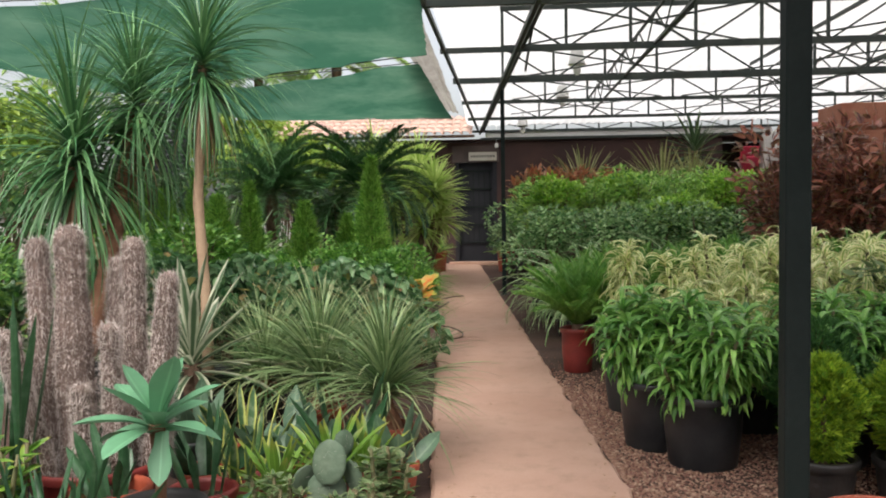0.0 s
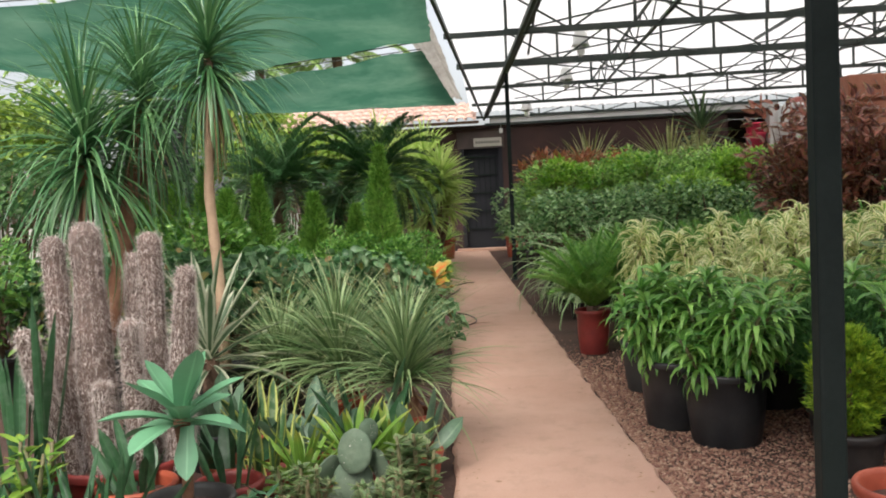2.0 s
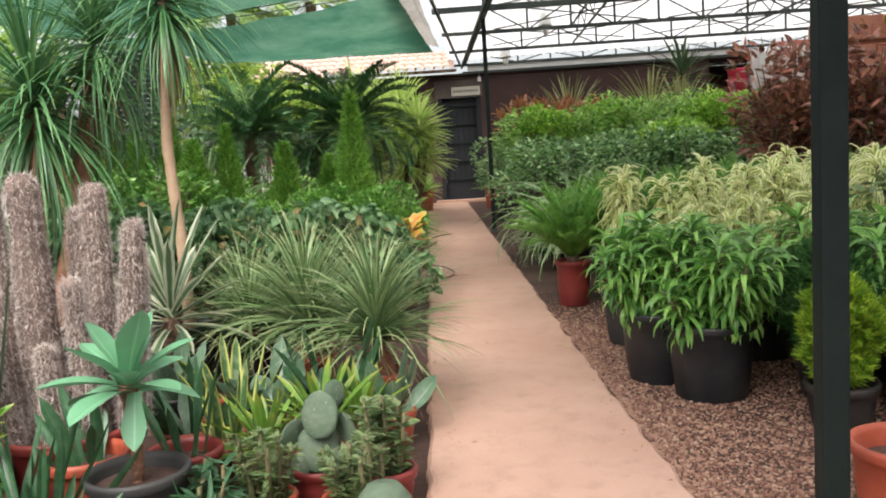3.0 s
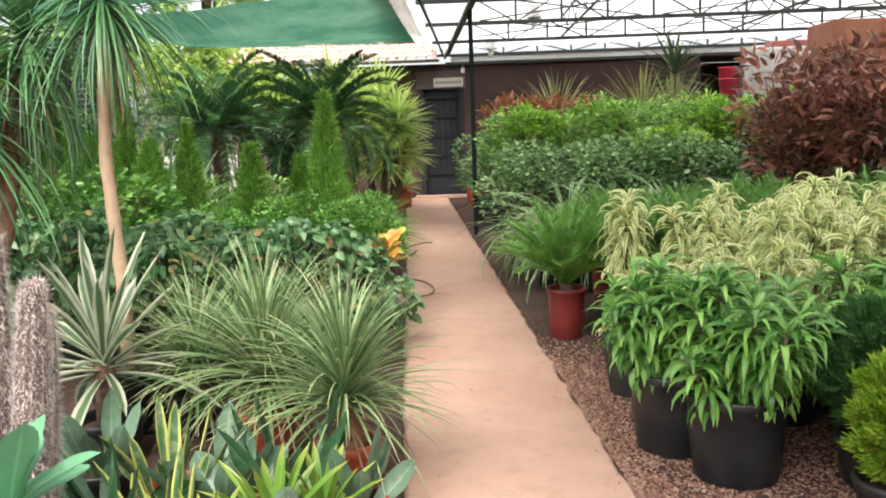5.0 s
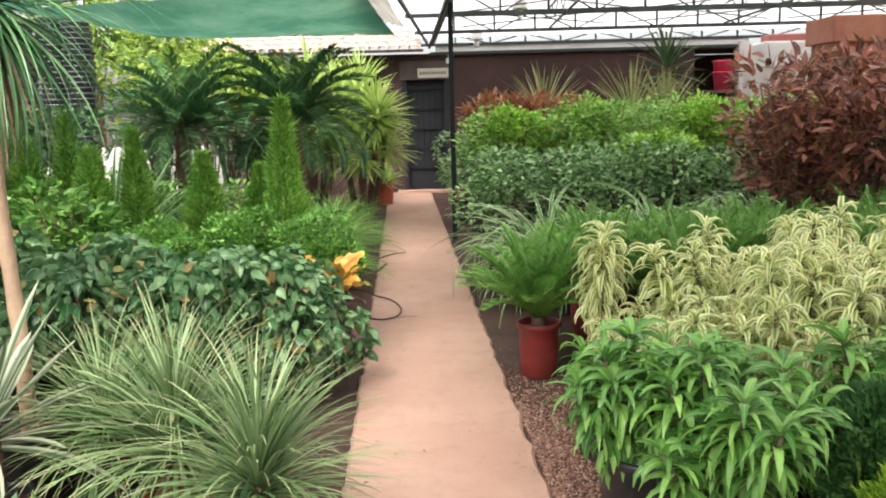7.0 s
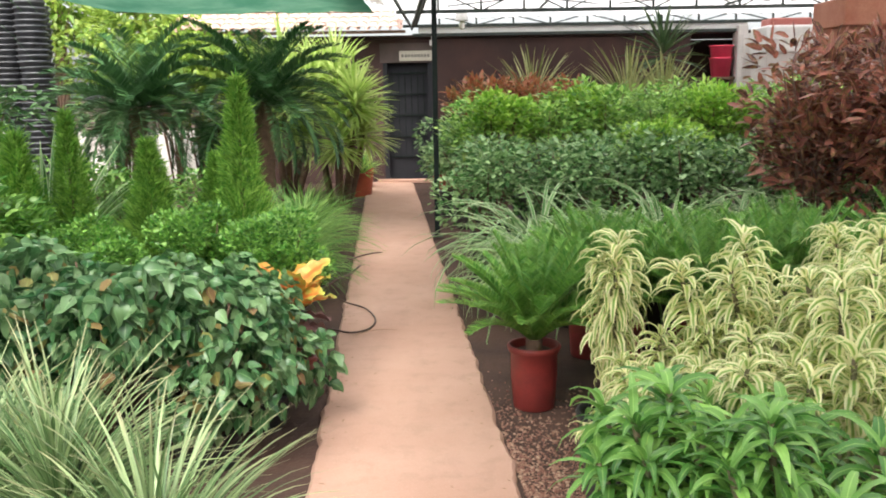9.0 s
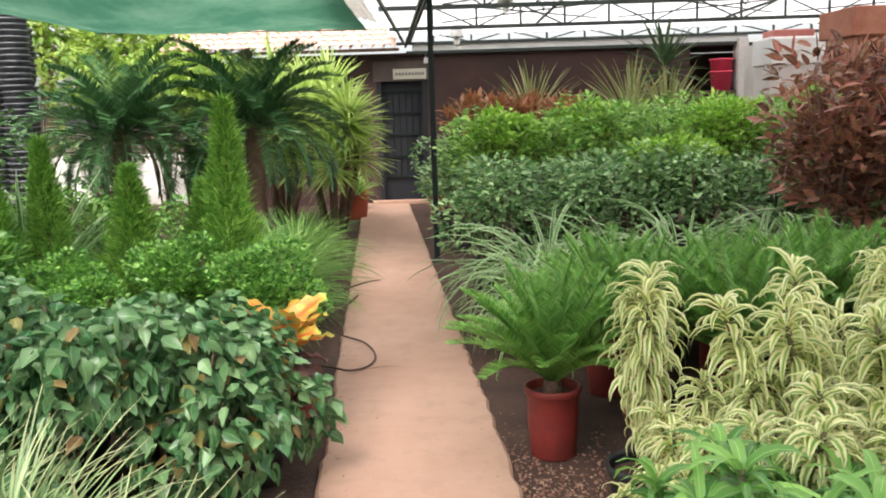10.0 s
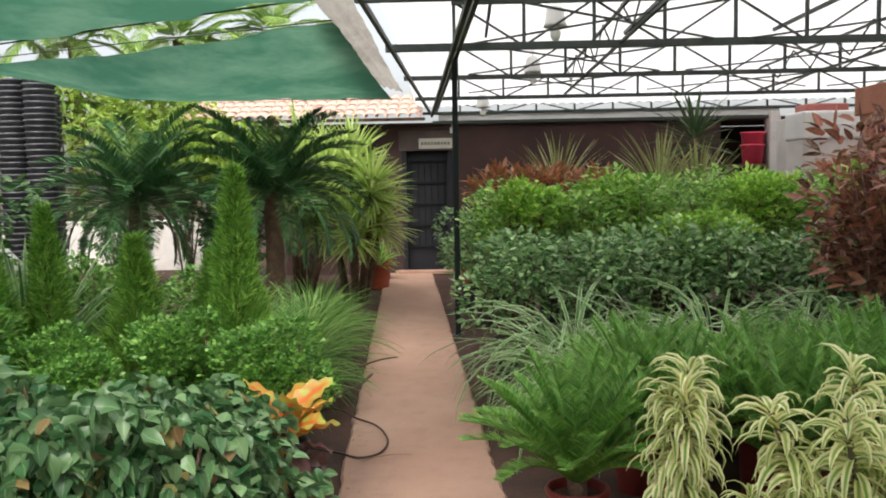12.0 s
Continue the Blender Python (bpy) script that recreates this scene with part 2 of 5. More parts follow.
L_SONG = leaf("cream_edged_dracaena_leaf", (0.2, 0.38, 0.06), (0.42, 0.56, 0.14), stripe=(0.94, 0.9, 0.52), width=0.64, rough=0.36, through=0.42)
L_LILY = leaf("pale_arching_strap_leaf", (0.08, 0.24, 0.05), (0.42, 0.66, 0.26), stripe=(0.72, 0.8, 0.52), width=0.34, rough=0.28, through=0.34)
L_HEDGE = leaf("dark_glossy_hedge_leaf", (0.05, 0.17, 0.04), (0.56, 0.8, 0.38), rough=0.25, through=0.3)
L_HEDGEB = leaf("mid_green_hedge_leaf", (0.08, 0.27, 0.03), (0.6, 0.86, 0.24), rough=0.28, through=0.36)
L_REDC = leaf("dark_red_croton_leaf", (0.08, 0.025, 0.025), (0.6, 0.23, 0.17), rough=0.28, through=0.3, blotch=(0.26, 0.17, 0.07))
L_RUST = leaf("rust_orange_croton_leaf", (0.34, 0.09, 0.05), (0.6, 0.25, 0.12), rough=0.4, through=0.3, blotch=(0.24, 0.22, 0.08))
L_SPIKE = leaf("yellowish_spiky_leaf", (0.22, 0.26, 0.09), (0.45, 0.45, 0.2), rough=0.5, through=0.3)
L_YUCCA = leaf("yucca_leaf", (0.06, 0.12, 0.05), (0.14, 0.2, 0.08), rough=0.45, through=0.15)
L_EUPH = leaf("small_fleshy_leaf", (0.09, 0.17, 0.06), (0.18, 0.27, 0.1), stripe=(0.35, 0.36, 0.2), width=0.2, rough=0.45)
L_PURPLE = leaf("dull_purple_croton_leaf", (0.12, 0.05, 0.05), (0.26, 0.15, 0.14), rough=0.4, through=0.2)
L_LIMEH = leaf("fresh_lime_hedge_leaf", (0.16, 0.4, 0.03), (0.58, 0.82, 0.16), rough=0.35, through=0.38)
L_FROND = leaf("pale_green_palm_leaflet", (0.22, 0.4, 0.09), (0.52, 0.68, 0.25), rough=0.45, through=0.5)
L_SHRUB = leaf("fresh_green_shrub_leaf", (0.04, 0.15, 0.02), (0.3, 0.5, 0.12), rough=0.35, through=0.3)
L_SHRUBD = leaf("dark_green_shrub_leaf", (0.025, 0.09, 0.02), (0.2, 0.34, 0.13), rough=0.3, through=0.25)
L_DRY = leaf("dry_brown_leaf", (0.2, 0.12, 0.06), (0.35, 0.22, 0.12), rough=0.7, through=0.2)


# ---- mesh tools ----
class Geo:
    """Quads gathered into one mesh, with a UV map for leaves."""

    def __init__(self):
        self.v, self.f, self.u, self.n = [], [], [], 0

    def add(self, v, f, u=None):
        v, f = np.asarray(v, float).reshape(-1, 3), np.asarray(f, int).reshape(-1, 4)
        u = np.zeros((len(v), 2)) if u is None else np.asarray(u, float).reshape(-1, 2)
        self.v.append(v), self.f.append(f + self.n), self.u.append(u)
        self.n += len(v)
        return self

    def mesh(self, name, mat, smooth=True):
        v, f, u = np.concatenate(self.v), np.concatenate(self.f), np.concatenate(self.u)
        me = bpy.data.meshes.new(name)
        me.vertices.add(len(v))
        me.vertices.foreach_set("co", v.ravel())
        me.loops.add(f.size)
        me.loops.foreach_set("vertex_index", f.ravel())
        me.polygons.add(len(f))
        me.polygons.foreach_set("loop_start", np.arange(0, f.size, 4))
        me.polygons.foreach_set("use_smooth", np.full(len(f), smooth))
        me.uv_layers.new(name="leaf").data.foreach_set("uv", u[f.ravel()].ravel())
        me.materials.append(mat)
        me.update(calc_edges=True)
        me.validate()
        return me


PROFILE = {
    "lance": lambda s: np.sin(np.pi * (0.1 + 0.88 * s) ** 0.85) ** 0.9 + 0.02,
    "strap": lambda s: np.minimum(1.0, 0.6 + 2 * s) * np.clip(1 - s ** 3.0, 0, 1) ** 0.8 + 0.03,
    "grass": lambda s: (1.02 - s) ** 0.6,
    "oval": lambda s: np.sin(np.pi * np.clip(0.04 + 0.94 * s ** 0.8, 0, 1)) ** 0.75 + 0.03,
    "heart": lambda s: np.sin(np.pi * np.clip(0.1 + 0.9 * s ** 0.55, 0, 1)) ** 0.9 + 0.03,
    "paddle": lambda s: np.interp(s, [0, 0.25, 0.6, 0.85, 1], [0.55, 0.6, 1.0, 0.7, 0.04]),
}


def blades(rng, base, az, el, length, width, droop, segs=4, shape="strap", fold=0.18, roll=0.25, wave=0.0):
    """Leaves as folded strips: heading az, rising at el, bending down by droop radians along their length."""
    az, el = np.asarray(az, float), np.asarray(el, float)
    n = len(az)
    base = np.broadcast_to(np.asarray(base, float), (n, 3))
    length, width, droop = (np.broadcast_to(np.asarray(k, float), (n,)) for k in (length, width, droop))
    s = np.linspace(0, 1, segs + 1)
    e = el[:, None] - droop[:, None] * s[None] ** 1.25
    a = az[:, None] + wave * rng.normal(0, 1, (n, 1)) * s[None]
    d = np.stack([np.cos(e) * np.cos(a), np.cos(e) * np.sin(a), np.sin(e)], 2)
    step = (d[:, 1:] + d[:, :-1]) * 0.5 * (length / segs)[:, None, None]
    p = np.concatenate([np.zeros((n, 1, 3)), np.cumsum(step, 1)], 1) + base[:, None]
    w = np.stack([-np.sin(a), np.cos(a), np.zeros_like(a)], 2)
    up = np.cross(d, w)
    r = rng.normal(0, roll, n)[:, None, None]
    w, up = w * np.cos(r) + up * np.sin(r), up * np.cos(r) - w * np.sin(r)
    half = (PROFILE[shape](s)[None] * width[:, None] * 0.5)[:, :, None]
    v = np.stack([p - w * half, p - up * half * 2 * fold, p + w * half], 2)
    k = np.arange(n)[:, None] * (segs + 1) * 3 + np.arange(segs)[None] * 3
    f = np.stack([np.stack([k, k + 1, k + 4, k + 3], 2), np.stack([k + 1, k + 2, k + 5, k + 4], 2)], 2)
    u = np.broadcast_to(np.stack([np.broadcast_to([0, 0.5, 1.0], (segs + 1, 3)), np.broadcast_to(s[:, None], (segs + 1, 3))], 2)[None], (n, segs + 1, 3, 2))
    return v, f, u


def tube(points, radii, sides=8, cap=True):
    """A round stem along points."""
    p = np.asarray(points, float)
    r = np.broadcast_to(np.asarray(radii, float), (len(p),)).copy()
    t = np.gradient(p, axis=0)
    t /= np.linalg.norm(t, axis=1)[:, None] + 1e-9
    ref = np.where(np.abs(t[:, 2:3]) < 0.9, [[0, 0, 1.0]], [[1.0, 0, 0]])
    x = np.cross(t, ref)
    x /= np.linalg.norm(x, axis=1)[:, None]
    y = np.cross(t, x)
    a = np.linspace(0, 2 * np.pi, sides, endpoint=False)
    v = p[:, None] + r[:, None, None] * (np.cos(a)[None, :, None] * x[:, None] + np.sin(a)[None, :, None] * y[:, None])
    rows = [v]
    if cap:
        rows = [np.repeat(p[:1, None], sides, 1), v, np.repeat(p[-1:, None], sides, 1)]
        v = np.concatenate(rows, 0)
    m = len(v)
    i, j = np.meshgrid(np.arange(m - 1), np.arange(sides), indexing="ij")
    k = (j + 1) % sides
    return v, np.stack([i * sides + j, i * sides + k, (i + 1) * sides + k, (i + 1) * sides + j], 2)


def lathe(profile, sides=24, centre=(0, 0, 0), wobble=0.0, rng=None):
    """A turned shape from (radius, height) pairs."""
    pr = np.asarray(profile, float)
    a = np.linspace(0, 2 * np.pi, sides, endpoint=False)
    k = 1 + (wobble * rng.normal(0, 1, sides) if wobble else 0 * a)
    v = np.stack([pr[:, 0:1] * np.cos(a) * k, pr[:, 0:1] * np.sin(a) * k, np.repeat(pr[:, 1:2], sides, 1)], 2) + np.asarray(centre, float)
    i, j = np.meshgrid(np.arange(len(pr) - 1), np.arange(sides), indexing="ij")
    q = (j + 1) % sides
    return v, np.stack([i * sides + j, i * sides + q, (i + 1) * sides + q, (i + 1) * sides + j], 2)


def boxes(*items):
    """Bevelled boxes (cx, cy, cz, sx, sy, sz, bevel) joined into one bmesh."""
    bm = bmesh.new()
    for cx, cy, cz, sx, sy, sz, bev in items:
        g = bmesh.ops.create_cube(bm, size=1, matrix=Matrix.Translation((cx, cy, cz)) @ Matrix.Diagonal((sx, sy, sz, 1)))
        if bev:
            es = list({e for v in g["verts"] for e in v.link_edges})
            bmesh.ops.bevel(bm, geom=es, offset=bev, segments=2, affect="EDGES", profile=0.5)
    return bm


def bm_mesh(name, bm, mat, smooth=False):
    me = bpy.data.meshes.new(name)
    bm.to_mesh(me)
    bm.free()
    me.materials.append(mat)
    if smooth:
        me.polygons.foreach_set("use_smooth", [True] * len(me.polygons))
    return me


def part(name, shape, mat, parent=None, label="", smooth=True):
    """One mesh object under a thing or a part, from a Geo or a bmesh."""
    me = shape.mesh(name, mat, smooth) if isinstance(shape, Geo) else bm_mesh(name, shape, mat)
    ob = new(name, me)
    if parent:
        ob.parent = parent
    return tagged(ob, label)


def thing(name, label, category, group="", kind=""):
    return tagged(new(name), label, category, group, kind)


def put(ob, x, y, z=0.0, turn=0.0, size=1.0, lean=0.0):
    ob.matrix_basis = pose(x, y, z, lean, 0, turn) @ Matrix.Scale(size, 4)
    return ob


def repeat(ob, places):
    """Further copies of a thing at (x, y, z, turn, size)."""
    return [copy_thing(ob, pose(x, y, z, 0, 0, turn) @ Matrix.Scale(size / ob.scale[0], 4)) for x, y, z, turn, size in places]


GROUND = -0.03


# ---- the ground, the walk and the buildings ----
def flat(x0, x1, y0, y1, z, step=None):
    nx, ny = (2, 2) if not step else (int((x1 - x0) / step) + 1, int((y1 - y0) / step) + 1)
    gx, gy = np.meshgrid(np.linspace(x0, x1, nx), np.linspace(y0, y1, ny), indexing="ij")
    v = np.stack([gx, gy, np.full_like(gx, z)], 2)
    i, j = np.meshgrid(np.arange(nx - 1), np.arange(ny - 1), indexing="ij")
    return v, np.stack([i * ny + j, (i + 1) * ny + j, (i + 1) * ny + j + 1, i * ny + j + 1], 2)


ground = part("ground", Geo().add(*flat(-400, 400, -400, 400, GROUND)), M_SOIL)
tagged(ground, "dark brown bare soil under the plants", "ground", kind="structure")


def path_left(y):
    return 0.61 - 0.0685 * y


def path_right(y):
    return 1.5 - 0.0745 * y


def walkway():
    """A cast strip with slightly ragged edges, 60 mm thick."""
    rng = np.random.default_rng(5)
    ys = np.arange(-6, 19.5, 0.045)
    l = path_left(ys) + np.convolve(rng.normal(0, 0.008, len(ys)), [0.2, 0.6, 0.2], "same")
    r = path_right(ys) + np.convolve(rng.normal(0, 0.009, len(ys)), [0.2, 0.6, 0.2], "same")
    z = lambda k: np.full(len(ys), k)
    rows = [np.stack([l - 0.012, ys, z(-0.06)], 1), np.stack([l, ys, z(-0.012)], 1), np.stack([l + 0.014, ys, z(0.0)], 1),
            np.stack([r - 0.014, ys, z(0.0)], 1), np.stack([r, ys, z(-0.012)], 1), np.stack([r + 0.012, ys, z(-0.06)], 1)]
    v = np.stack(rows, 1)
    i, j = np.meshgrid(np.arange(len(ys) - 1), np.arange(5), indexing="ij")
    return Geo().add(v, np.stack([i * 6 + j, i * 6 + j + 1, (i + 1) * 6 + j + 1, (i + 1) * 6 + j], 2))


walk_strip = part("pavement", walkway(), M_PATH, smooth=False)
tagged(walk_strip, "narrow tan cast concrete garden path, worn and dusty", "path", kind="structure")

WALL_Y = 19.6


def back_building():
    w = part("wall_north", boxes((-1.43, WALL_Y + 0.1, 1.2, 2.0, 0.2, 2.46, 0), (2.64, WALL_Y + 0.1, 1.2, 4.44, 0.2, 2.46, 0), (-0.005, WALL_Y + 0.1, 2.24, 0.85, 0.2, 0.38, 0)), M_WALL)
    tagged(w, "dark reddish brown plastered wall of a low building", "wall", kind="structure")
    lin = part("trim", boxes((-0.005, WALL_Y - 0.015, 2.2, 0.94, 0.03, 0.33, 0.004)), M_LINTEL)
    tagged(lin, "grey brown lintel band above the doorway", "lintel", kind="structure")
    for x in (-0.39, 0.38):
        tagged(part("door_jamb", boxes((x, WALL_Y + 0.03, 1.02, 0.08, 0.1, 2.04, 0.004)), M_DOOR), "dark painted jamb of the doorway", "door frame", kind="structure")
    d = part("door_1", boxes((-0.005, WALL_Y + 0.14, 1.02, 0.85, 0.04, 2.04, 0.004)), M_DOOR)
    tagged(d, "closed dark blue-black door with a grille", "door", kind="structure")
    for k in range(6):
        part("grille_bar", boxes((-0.28 + 0.11 * k, WALL_Y + 0.105, 1.15, 0.014, 0.016, 1.5, 0.003)), M_POST, d)
    for k in range(5):
        part("grille_rail", boxes((-0.005, WALL_Y + 0.085, 0.42 + 0.36 * k, 0.64, 0.016, 0.026, 0.003)), M_POST, d)
    part("lock_plate", boxes((0.27, WALL_Y + 0.08, 1.02, 0.07, 0.03, 0.16, 0.004)), M_STEEL, d)
    s = thing("sign_board", "small cream sign board with one line of writing over the door", "sign")
    part("board", boxes((0.14, WALL_Y - 0.045, 2.15, 0.56, 0.02, 0.17, 0.004)), M_SIGN, s)
    for k in range(9):
        part("letter_bar", boxes((-0.08 + 0.055 * k, WALL_Y - 0.058, 2.15, 0.04, 0.006, 0.05, 0)), M_INK, s)
    step = part("door_step", boxes((-0.06, 19.45, 0.01, 0.98, 0.24, 0.06, 0.01)), M_PATH)
    tagged(step, "low worn concrete step at the doorway", "step", kind="structure")
    back = part("wall_bay", boxes((5.3, WALL_Y + 1.6, 1.2, 1.8, 0.15, 2.44, 0), (6.2, WALL_Y + 0.8, 1.2, 0.15, 1.7, 2.44, 0)), M_WALL)
    tagged(back, "dark recess wall of an open store bay", "wall", kind="structure")
    lid = part("ceiling", boxes((1.9, WALL_Y + 0.9, 2.47, 8.7, 1.85, 0.05, 0)), M_WALL)
    tagged(lid, "dark flat slab roof of the low building", "roof", kind="structure")
    fascia = part("fascia", boxes((2.9, WALL_Y - 0.1, 2.49, 5.6, 0.05, 0.05, 0.005)), M_STEEL)
    tagged(fascia, "dark steel eaves angle along the wall", "eaves", kind="structure")
    valance = part("eaves_board", boxes((3.0, WALL_Y - 0.06, 2.575, 5.6, 0.02, 0.11, 0.003)), M_WHITE)
    tagged(valance, "white painted board between the wall and the eaves rail", "eaves", kind="structure")


back_building()


def tile_roof():
    """Pan tiles in courses, sloping down towards the walk, each piece an object."""
    r = thing("tile_roof", "faded salmon clay tile canopy above the doorway wall", "roof", kind="structure")
    a = np.linspace(0, np.pi, 7)
    g = Geo()
    w, length = 0.08, 0.36
    prof = [(-w * math.cos(t), 0.045 * math.sin(t)) for t in a] + [(w * 1.0, -0.0), (w * 1.25, -0.016), (w * 1.0 + 0.05, -0.016)]
    v = []
    for y, lift in ((0, 0.02), (length, 0.0)):
        v += [(px, y, pz + lift) for px, pz in prof]
    for y, lift in ((length, -0.012), (0, 0.006)):
        v += [(px, y, pz + lift) for px, pz in prof]
    m = len(prof)
    f = [(i * m + j, i * m + j + 1, ((i + 1) % 4) * m + j + 1, ((i + 1) % 4) * m + j) for i in range(4) for j in range(m - 1)]
    me = g.add(v, f).mesh("tile", M_TILE)
    rng = np.random.default_rng(3)
    for c in range(4):
        for k in range(22):
            t = new("tile", me)
            t.parent = r
            t.matrix_basis = pose(-3.86 + 0.175 * k + rng.normal(0, 0.004), 18.95 + 0.29 * c, 2.56 + 0.105 * c, 19, 0, rng.normal(0, 0.8))
    part("batten", boxes((-1.95, 19.05, 2.525, 3.9, 0.05, 0.045, 0.004)), M_BARK, r)
    part("soffit", boxes((-1.95, 19.32, 2.54, 3.8, 0.5, 0.016, 0)), M_WALL, r)


tile_roof()


# ---- the shelter: posts, trusses, translucent sheet, shade nets ----
def beam(a, b, w, h=None):
    """A square bar from a to b as a bmesh."""
    a, b = Vector(a), Vector(b)
    d = b - a
    bm = bmesh.new()
    m = Matrix.Translation((a + b) / 2) @ d.to_track_quat("Y", "Z").to_matrix().to_4x4() @ Matrix.Diagonal((w, d.length, h or w, 1))
    bmesh.ops.create_cube(bm, size=1, matrix=m)
    return bm


def post(x, y, top, w, label):
    p = thing("shelter_post", label, "post")
    part("shaft", boxes((0, 0, top / 2, w, w, top, w * 0.12)), M_POST, p)
    part("base_plate", boxes((0, 0, 0.006, w * 2, w * 2, 0.012, 0.002)), M_STEEL, p)
    put(p, x, y, 0.0)
    return p


post(1.268, 4.1, 2.83, 0.062, "dark green square steel post beside the path")
post(0.55, 13.5, 2.8, 0.055, "slim dark steel post at the edge of the path")

ROOF_X0, ROOF_X1 = -0.06, 8.4
EAVES = 19.5


def truss(y, z0, z1, chord=0.05):
    """A flat lattice truss: two chords, uprights and one diagonal in each panel."""
    t = thing("roof_truss", "dark painted steel lattice truss under the white roof sheet", "truss", "shelter trusses")
    part("bottom_chord", beam((ROOF_X0, y, z0), (ROOF_X1, y, z0), chord, chord), M_STEEL, t)
    part("top_chord", beam((ROOF_X0 + 0.6, y, z1), (ROOF_X1, y, z1), chord * 0.85, chord * 0.8), M_STEEL, t)
    xs = np.linspace(ROOF_X0 + 0.62, ROOF_X1 - 0.3, 13)
    for k, x in enumerate(xs):
        part("web", beam((x, y, z0), (x, y, z1), 0.03), M_STEEL, t)
        if k + 1 < len(xs):
            a, b = (z0, z1) if k % 2 else (z1, z0)
            part("brace", beam((x, y + 0.012, a), (xs[k + 1], y + 0.012, b), 0.02), M_STEEL, t)
    return t


for y, z0, z1, c in ((1.8, 2.74, 3.14, 0.05), (4.1, 2.74, 3.14, 0.06), (6.4, 2.74, 3.14, 0.05), (8.6, 2.74, 3.14, 0.06), (10.7, 2.74, 3.14, 0.05), (12.9, 2.74, 3.14, 0.065), (15.2, 2.73, 3.1, 0.05), (17.4, 2.69, 2.98, 0.05), (EAVES, 2.64, 2.8, 0.045)):
    truss(y, z0, z1, c)
for x in (0.9, 2.5, 4.2, 5.9, 7.6):
    tagged(part("purlin", beam((x, 1.7, 3.2), (x, 15.2, 3.2), 0.03, 0.04), M_STEEL), "dark steel purlin carrying the roof sheet", "purlin", "roof purlins", "structure")
# lattice girders running lengthwise
for x in (2.05, 4.75, 7.2):
    lg = thing("lattice_girder", "slim dark steel lattice girder along the shelter", "girder", "lattice girders")
    for z in (2.8, 3.1):
        part("chord", beam((x, 4.1, z), (x, 17.4, z - 0.08), 0.026), M_STEEL, lg)
    for k in range(24):
        part("lacing", beam((x, 4.2 + 0.54 * k, 2.8 if k % 2 else 3.08), (x, 4.74 + 0.54 * k, 3.08 if k % 2 else 2.8), 0.014), M_STEEL, lg)
for y0, y1 in ((6.4, 8.6), (8.6, 10.7), (10.7, 12.9), (12.9, 15.2), (15.2, 17.4)):
    for x in (0.7, 3.2, 5.7):
        for a, b in ((x, x + 2.2), (x + 2.2, x)):
            tagged(part("wind_brace", beam((a, y0, 2.765), (b, y1, 2.765), 0.016), M_STEEL), "thin dark steel wind brace between two trusses", "brace", "wind braces", "structure")

edge = thing("edge_girder", "double dark steel girder running above the path", "girder")
gx = lambda y: 0.52 - 0.067 * (y - 13.5)
for dx, dz in ((-0.03, 0.0), (0.04, 0.06)):
    part("rail", beam((gx(1.7) + dx, 1.7, 2.79 + dz), (gx(EAVES) + dx, EAVES, 2.6 + dz), 0.035, 0.05), M_STEEL, edge)
left_edge = tagged(part("edge_rail", beam((ROOF_X0 - 0.02, 1.7, 2.79), (0.06, EAVES, 2.66), 0.03, 0.045), M_STEEL), "dark steel rail along the roof's open edge", "rail", kind="structure")


def rippled(x0, x1, y0, y1, z, amp, wave, nx=60, ny=60, seed=0, drop=None):
    rng = np.random.default_rng(seed)
    gx_, gy_ = np.meshgrid(np.linspace(x0, x1, nx), np.linspace(y0, y1, ny), indexing="ij")
    gz = z + amp * np.sin(gx_ * wave) + 0.004 * rng.normal(0, 1, gx_.shape)
    if drop is not None:
        gz = gz + drop(gx_, gy_)
    v = np.stack([gx_, gy_, gz], 2)
    i, j = np.meshgrid(np.arange(nx - 1), np.arange(ny - 1), indexing="ij")
    return v, np.stack([i * ny + j, (i + 1) * ny + j, (i + 1) * ny + j + 1, i * ny + j + 1], 2)


def roof_fall(x, y):
    return -0.115 * np.maximum(y - 15.2, 0)


roof = part("roof_sheet", Geo().add(*rippled(ROOF_X0 - 0.1, ROOF_X1, 1.6, 19.55, 3.26, 0.012, 40, 300, 80, drop=roof_fall)), M_ROOF)
tagged(roof, "white translucent corrugated roof sheet glowing with daylight", "roof", kind="structure")
side = part("roof_valance", Geo().add(*rippled(ROOF_X1, ROOF_X1 + 1.3, 1.6, 19.55, 3.26, 0.0, 1, 12, 40, drop=lambda x, y: roof_fall(x, y) - 0.75 * ((x - ROOF_X1) / 1.3) ** 1.6)), M_ROOF)
tagged(side, "white roof sheet curving down at the far side", "roof", kind="structure")


